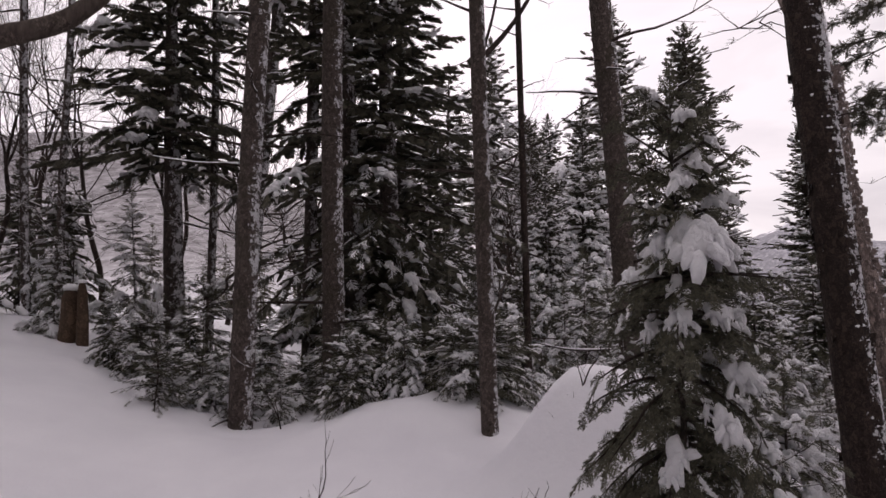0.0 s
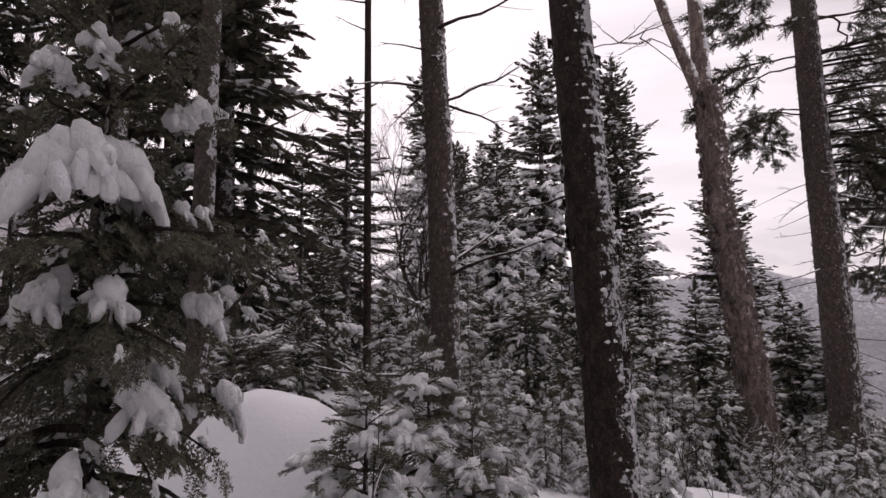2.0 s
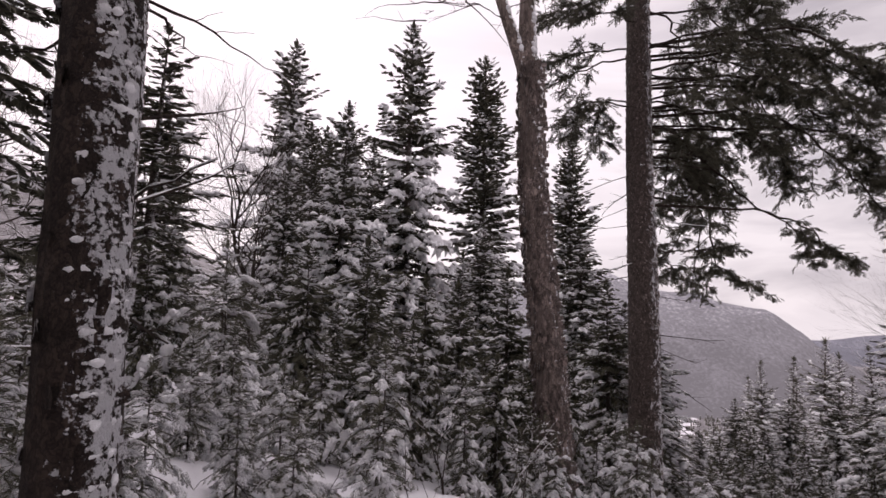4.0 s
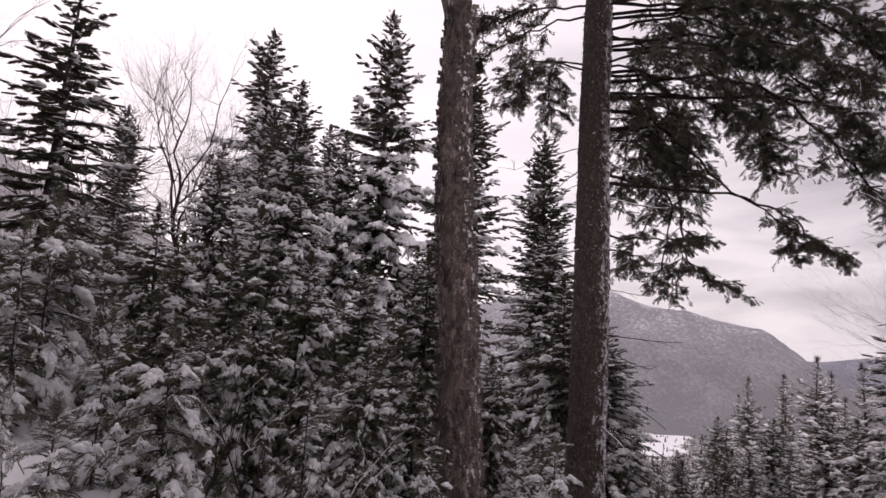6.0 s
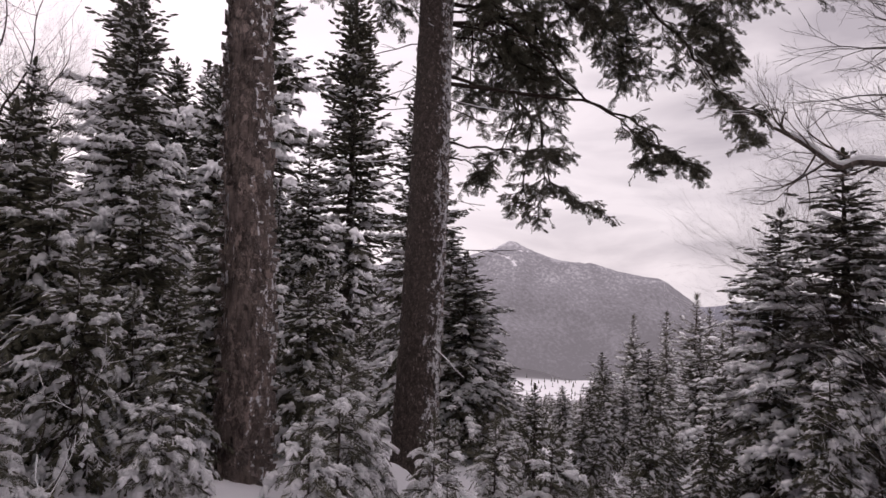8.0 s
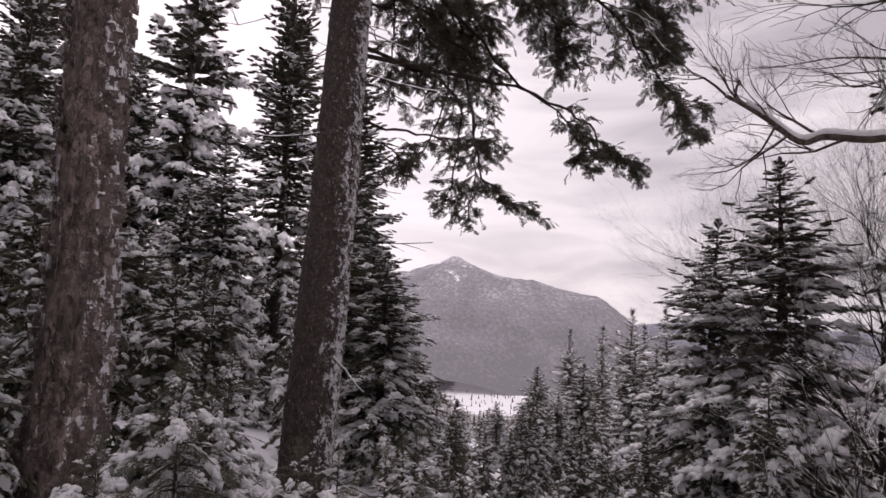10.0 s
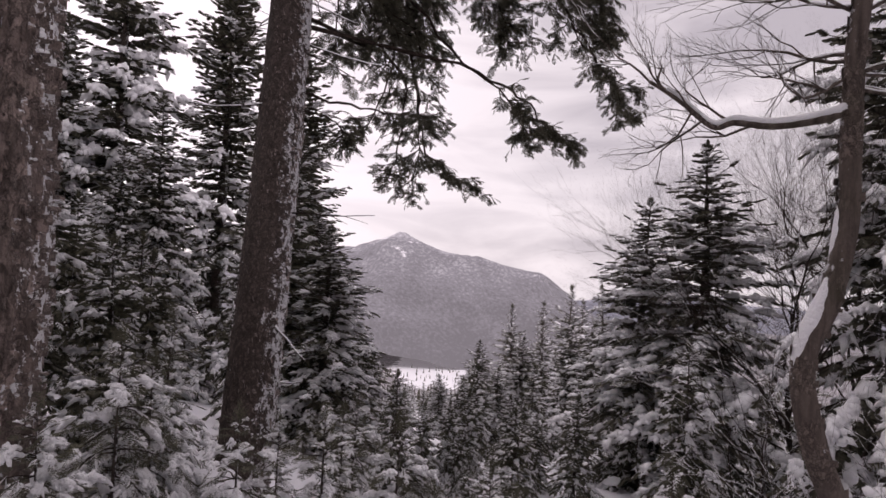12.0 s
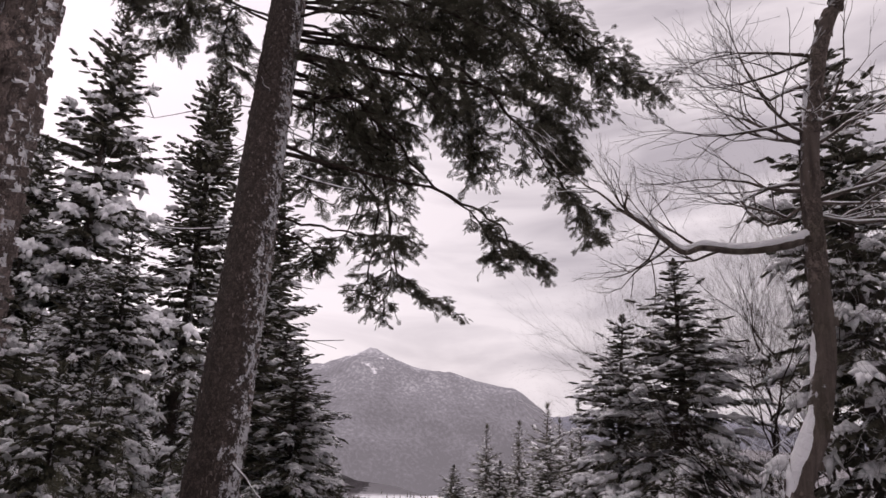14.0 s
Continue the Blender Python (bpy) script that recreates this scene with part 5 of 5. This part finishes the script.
part("snow_strip", sn.mesh("snow_strip", PAD, True), limb)

# knotty old hardwood at the edge of the snowfield
root = new("old_maple")
gz = ground_height(-2.6, 6.7)
root.matrix_world = pose(-2.6, 6.7, gz)
tagged(root, "knotty old maple with one thick curving limb", "tree")
me, ml, mr = trunk_mesh([(0, 0, -0.3), (0.0, 0, 0.6), (0.03, 0, 1.4), (-0.02, 0.02, 2.2), (0.05, 0, 3.2), (-0.05, 0.1, 5.2)], 0.17, 0.12, BARK_PALE, 141, 0.3, 0.09)
part("trunk", me, root)
me, bl, br = trunk_mesh([(0.0, 0.0, 2.47), (0.32, 0.2, 2.73), (0.8, 0.52, 3.05), (1.17, 0.78, 3.65), (1.43, 0.9, 4.55)], 0.10, 0.07, BARK_PALE, 143, 0.3, 0.07, 16)
limb = part("limb", me, root)
part("snow_bank", banked_snow(bl, br, 0.1, 0.7, width=0.4, seed=5), limb)
me, bl, br = trunk_mesh([(0.0, 0.0, 2.5), (0.12, 0.1, 2.75), (0.3, 0.15, 3.05), (0.34, 0.15, 3.3)], 0.07, 0.05, BARK_PALE, 144, 0.2, 0.07, 14)
part("limb", me, root)
part("snow_crust", snow_crust(ml, mr, -0.45, 700, 0.012, 145, 0.05, 0.9, 0.35), root)


# ---- brush along the edge of the snowfield ----
for k, (x, y, hgt, key) in enumerate([
    (0.1, 7.0, 0.55, "young_fir"), (-0.6, 7.4, 0.6, "young_fir_b"), (0.7, 7.3, 0.6, "young_fir"), (1.2, 6.9, 0.7, "young_fir_b"), (1.6, 6.7, 0.6, "young_fir"), (0.9, 8.6, 1.0, "mid_fir"), (1.5, 8.2, 0.9, "mid_fir_b"),
    (2.2, 7.6, 1.0, "mid_fir_b"), (2.0, 9.4, 1.4, "mid_fir"), (-1.2, 8.3, 0.9, "mid_fir"), (-1.9, 8.0, 0.8, "mid_fir"), (0.0, 11.0, 1.6, "mid_fir"), (3.0, 11.8, 1.9, "mid_fir_b"), (1.6, 10.6, 1.5, "mid_fir_b")]):
    plant(key, "low_fir", x, y, hgt, k * 2.2, "knee-high fir half buried in snow", "fir", "low firs at the stand's edge")
edge_rng = np.random.default_rng(31)
for k in range(38):
    u, back = edge_rng.random(), edge_rng.random()
    x = -2.5 + 4.6 * u
    y = 6.35 + 0.55 * math.sin(math.pi * u) + 2.3 * back + 0.2 * max(0.0, -x)
    if math.hypot(x - 1.82, y - 5.98) > 0.35 and math.hypot(x + 2.6, y - 8.6) > 0.9:
        plant("brush_fir", "low_fir", x, y, edge_rng.uniform(0.38, 0.62) + 0.45 * back, k * 1.9, "spreading knee-high fir lightly dusted with snow", "fir", "brush at the snowfield's edge", slim=edge_rng.uniform(0.85, 1.25))
# low firs that fill the bank between the path and the big trunks
for k, (x, y, hgt, key) in enumerate([
    (4.6, 6.6, 0.75, "young_fir"), (3.15, 5.95, 0.8, "young_fir"), (3.5, 6.35, 0.75, "young_fir"), (2.75, 6.1, 0.8, "young_fir"), (3.25, 6.6, 0.9, "young_fir"), (3.75, 6.75, 0.7, "young_fir"), (5.2, 7.4, 0.8, "young_fir_b"), (6.7, 8.3, 0.7, "young_fir"), (7.5, 9.4, 1.0, "young_fir"), (8.6, 9.3, 1.2, "young_fir_b"), (9.1, 10.5, 1.4, "young_fir"), (9.1, 8.7, 1.0, "young_fir_b"), (8.9, 9.9, 1.1, "young_fir_b"),
    (10.4, 10.0, 1.3, "young_fir"), (11.0, 10.9, 1.3, "young_fir_b"), (10.2, 8.4, 1.0, "young_fir_b"), (11.4, 9.2, 1.5, "young_fir_b"), (12.3, 10.2, 1.6, "young_fir"), (12.9, 8.6, 1.1, "young_fir_b"), (13.6, 11.2, 1.6, "mid_fir_b"), (12.2, 12.0, 1.6, "mid_fir"), (8.2, 8.5, 0.85, "young_fir_b"), (9.7, 8.9, 1.2, "young_fir"), (10.5, 9.3, 1.4, "young_fir_b"), (9.8, 9.9, 1.0, "young_fir"), (11.0, 8.5, 1.3, "young_fir_b"), (10.6, 7.7, 0.85, "young_fir"), (4.6, 8.2, 0.9, "young_fir_b"), (5.0, 9.2, 1.2, "young_fir"), (4.2, 8.9, 1.1, "young_fir_b"), (4.3, 7.7, 0.8, "young_fir"), (3.9, 8.6, 1.0, "young_fir"), (5.6, 9.9, 1.3, "young_fir_b"), (11.9, 7.9, 1.2, "young_fir_b"), (12.8, 9.4, 1.5, "young_fir")]):
    plant(key, "low_fir", x, y, hgt, 0.5 + k * 1.4, "knee-high fir half buried in snow", "fir", "low firs on the bank")
# the wood goes on uphill behind the path: unseen spruces added to block skylight
for k in range(14):
    a = radians(178 + 176 * (k + 0.5) / 14)
    r = (4.6, 6.6, 9.5, 12.0)[k % 4]
    x, y = 3.6 + r * 1.25 * math.cos(a), 1.4 + r * math.sin(a)
    plant(("back_spruce", "back_spruce", "back_fir")[k % 3], "spruce_tree", x, y, (9.0, 12.0, 4.0)[k % 3], k * 1.7, SPRUCE, "spruce", "spruces uphill of the path")
# more spruces added at the flanks against skylight; only the last is in view
for k, (x, y) in enumerate([(-5.0, 3.5), (-6.5, 6.5), (-5.5, 8.5), (-8, 10), (-4.2, 1.0), (12.5, 1.5), (16.4, 5.0)]):
    plant("laden_spruce" if k == 6 else "back_spruce", "spruce_tree", x, y, 9.5, k * 1.7, SPRUCE, "spruce", "spruces uphill of the path")


# tall spruces added out of view to shade the snow
for k, (x, y, hgt) in enumerate([(-1.6, -1.2, 12), (2.4, -2.2, 12), (6.4, -0.8, 12), (10.4, 1.2, 12)]):
    plant("back_spruce", "spruce_tree", x, y, hgt, k * 2.3, SPRUCE, "spruce", "spruces uphill of the path")


# ---- distant woods on the valley side ----
def far_woods():
    rng = np.random.default_rng(9)
    s, sn = Soup(), Soup()
    for _ in range(5200):
        r, a = (140 * math.exp(rng.uniform(0, 2.31)), radians(rng.uniform(8, 84))) if rng.random() < 0.6 else (rng.uniform(1250, 1720), radians(rng.uniform(36, 66)))
        x, y = 8 + r * math.cos(a), 5.5 + r * math.sin(a)
        if math.hypot((0.588 * (x - 905) + 0.809 * (y - 1235)) / 2.1, (0.809 * (x - 905) - 0.588 * (y - 1235)) / 0.68) < 165 + 60 * noise.noise(Vector((x / 60, y / 60, 1))):
            if rng.random() < 0.82:
                continue
        g = max(ground_height(x, y), float(mountain_height(np.array([x]), np.array([y]))[0]) if r > 1350 else -999)
        if g > ground_height(x, y) + 6:
            continue
        hgt = rng.uniform(6, 13)
        if r < 1150 and not clear_of_view(x, y, g + hgt):
            continue
        w = hgt * rng.uniform(0.14, 0.2)
        for lo, hi, wid in ((0.05, 0.6, 1.0), (0.4, 0.85, 0.65), (0.68, 1.0, 0.38)):
            t = rng.uniform(0, 6.3) + np.arange(6) * math.pi / 3
            rr = w * wid * rng.uniform(0.7, 1.15, 6)
            ring = np.stack([x + rr * np.cos(t), y + rr * np.sin(t), g + hgt * (lo + rng.uniform(-0.03, 0.03, 6))], -1)
            v = np.concatenate([ring, [[x, y, g + hgt * hi]]])
            f = np.array([(i, (i + 1) % 6, 6) for i in range(6)])
            s.add(v, f)
            cap = np.concatenate([v[:6] * 0.55 + v[6] * 0.45, v[6:]]) + np.array((0, 0, 0.25))
            sn.add(cap + rng.normal(size=cap.shape) * 0.12, f[rng.random(6) < 0.55] if rng.random() < 0.9 else f)
    wood = new("distant_woods")
    tagged(wood, "dense snow-dusted conifer woods on the valley side", "woods", kind="stuff")
    part("foliage", s.mesh("foliage", NEEDLES), wood)
    part("snow_load", sn.mesh("snow_load", PAD), wood)


far_woods()


# ---- thicket at the edge of the outlook ----
for k, (x, y, ln) in enumerate([(15.6, 8.3, 1.5), (16.6, 9.4, 1.7), (15.2, 7.4, 1.4), (16.2, 7.2, 1.8), (17.0, 10.2, 1.7), (16.0, 6.4, 1.8), (18.2, 9.9, 2.2), (19.2, 10.8, 2.4), (14.2, 6.7, 1.3)]):
    bare_tree("bare_sapling", x, y, ln, 0.016, 4, 700 + k, "brown leafless sapling with snow along its branches", "sapling", "leafless saplings", d=(rng.normal() * 0.25, rng.normal() * 0.25, 1), white=0.4, spread=0.75)


# ---- broken posts, sticks and brush in the snow ----
def snag(x, y, hgt, r, seed, label):
    rng = np.random.default_rng(seed)
    root = new("broken_stump")
    root.matrix_world = pose(x, y, ground_height(x, y) - 0.05, rng.uniform(-4, 4), rng.uniform(-4, 4), 0)
    tagged(root, label, "stump", "broken stumps")
    s = Soup()
    tube(s, [(0, 0, 0), (0.01, 0, hgt * 0.5), (0, 0.01, hgt * 0.85), (0.015, 0, hgt)], (r * 1.1, r, r * 0.9, r * 0.55), 11, 0.09, rng)
    part("trunk", s.mesh("trunk", WOOD, True), root)
    e, f = ellipsoid(9, 5)
    t = Soup()
    t.add(e * (r * 0.9, r * 0.8, r * 0.45) + np.array((0.01, 0, hgt + r * 0.25)), f)
    part("snow_cap", t.mesh("snow_cap", PAD, True), root)


snag(-2.72, 8.66, 0.62, 0.10, 1, "broken brown stump with a cap of snow")
snag(-2.52, 8.60, 0.74, 0.06, 2, "splintered brown stump standing in snow")
for k, (x, y, ln, dx, dy) in enumerate([(0.75, 4.9, 0.28, 0.2, 0.0), (1.75, 4.75, 0.24, 0.8, -0.6), (1.95, 4.9, 0.26, 0.6, 0.5), (2.2, 5.0, 0.22, 0.5, -0.3), (0.2, 6.6, 0.4, 0.1, 0), (-0.9, 6.8, 0.6, 0, 0.1), (2.6, 4.5, 0.4, 0.3, -0.4), (4.4, 5.9, 0.4, 0.3, 0.2), (5.4, 6.7, 0.45, -0.2, 0.2), (6.0, 7.4, 0.5, 0.1, -0.2), (6.5, 7.9, 0.5, 0.3, 0.1), (7.0, 8.3, 0.5, -0.1, 0)]):
    bare_tree("snowy_twig", x, y, ln, 0.008, 2, 760 + k, "dead twig poking out of the snow", "twig", "twigs in the snow", d=(dx, dy, 0.75), white=0.45, spread=0.7)
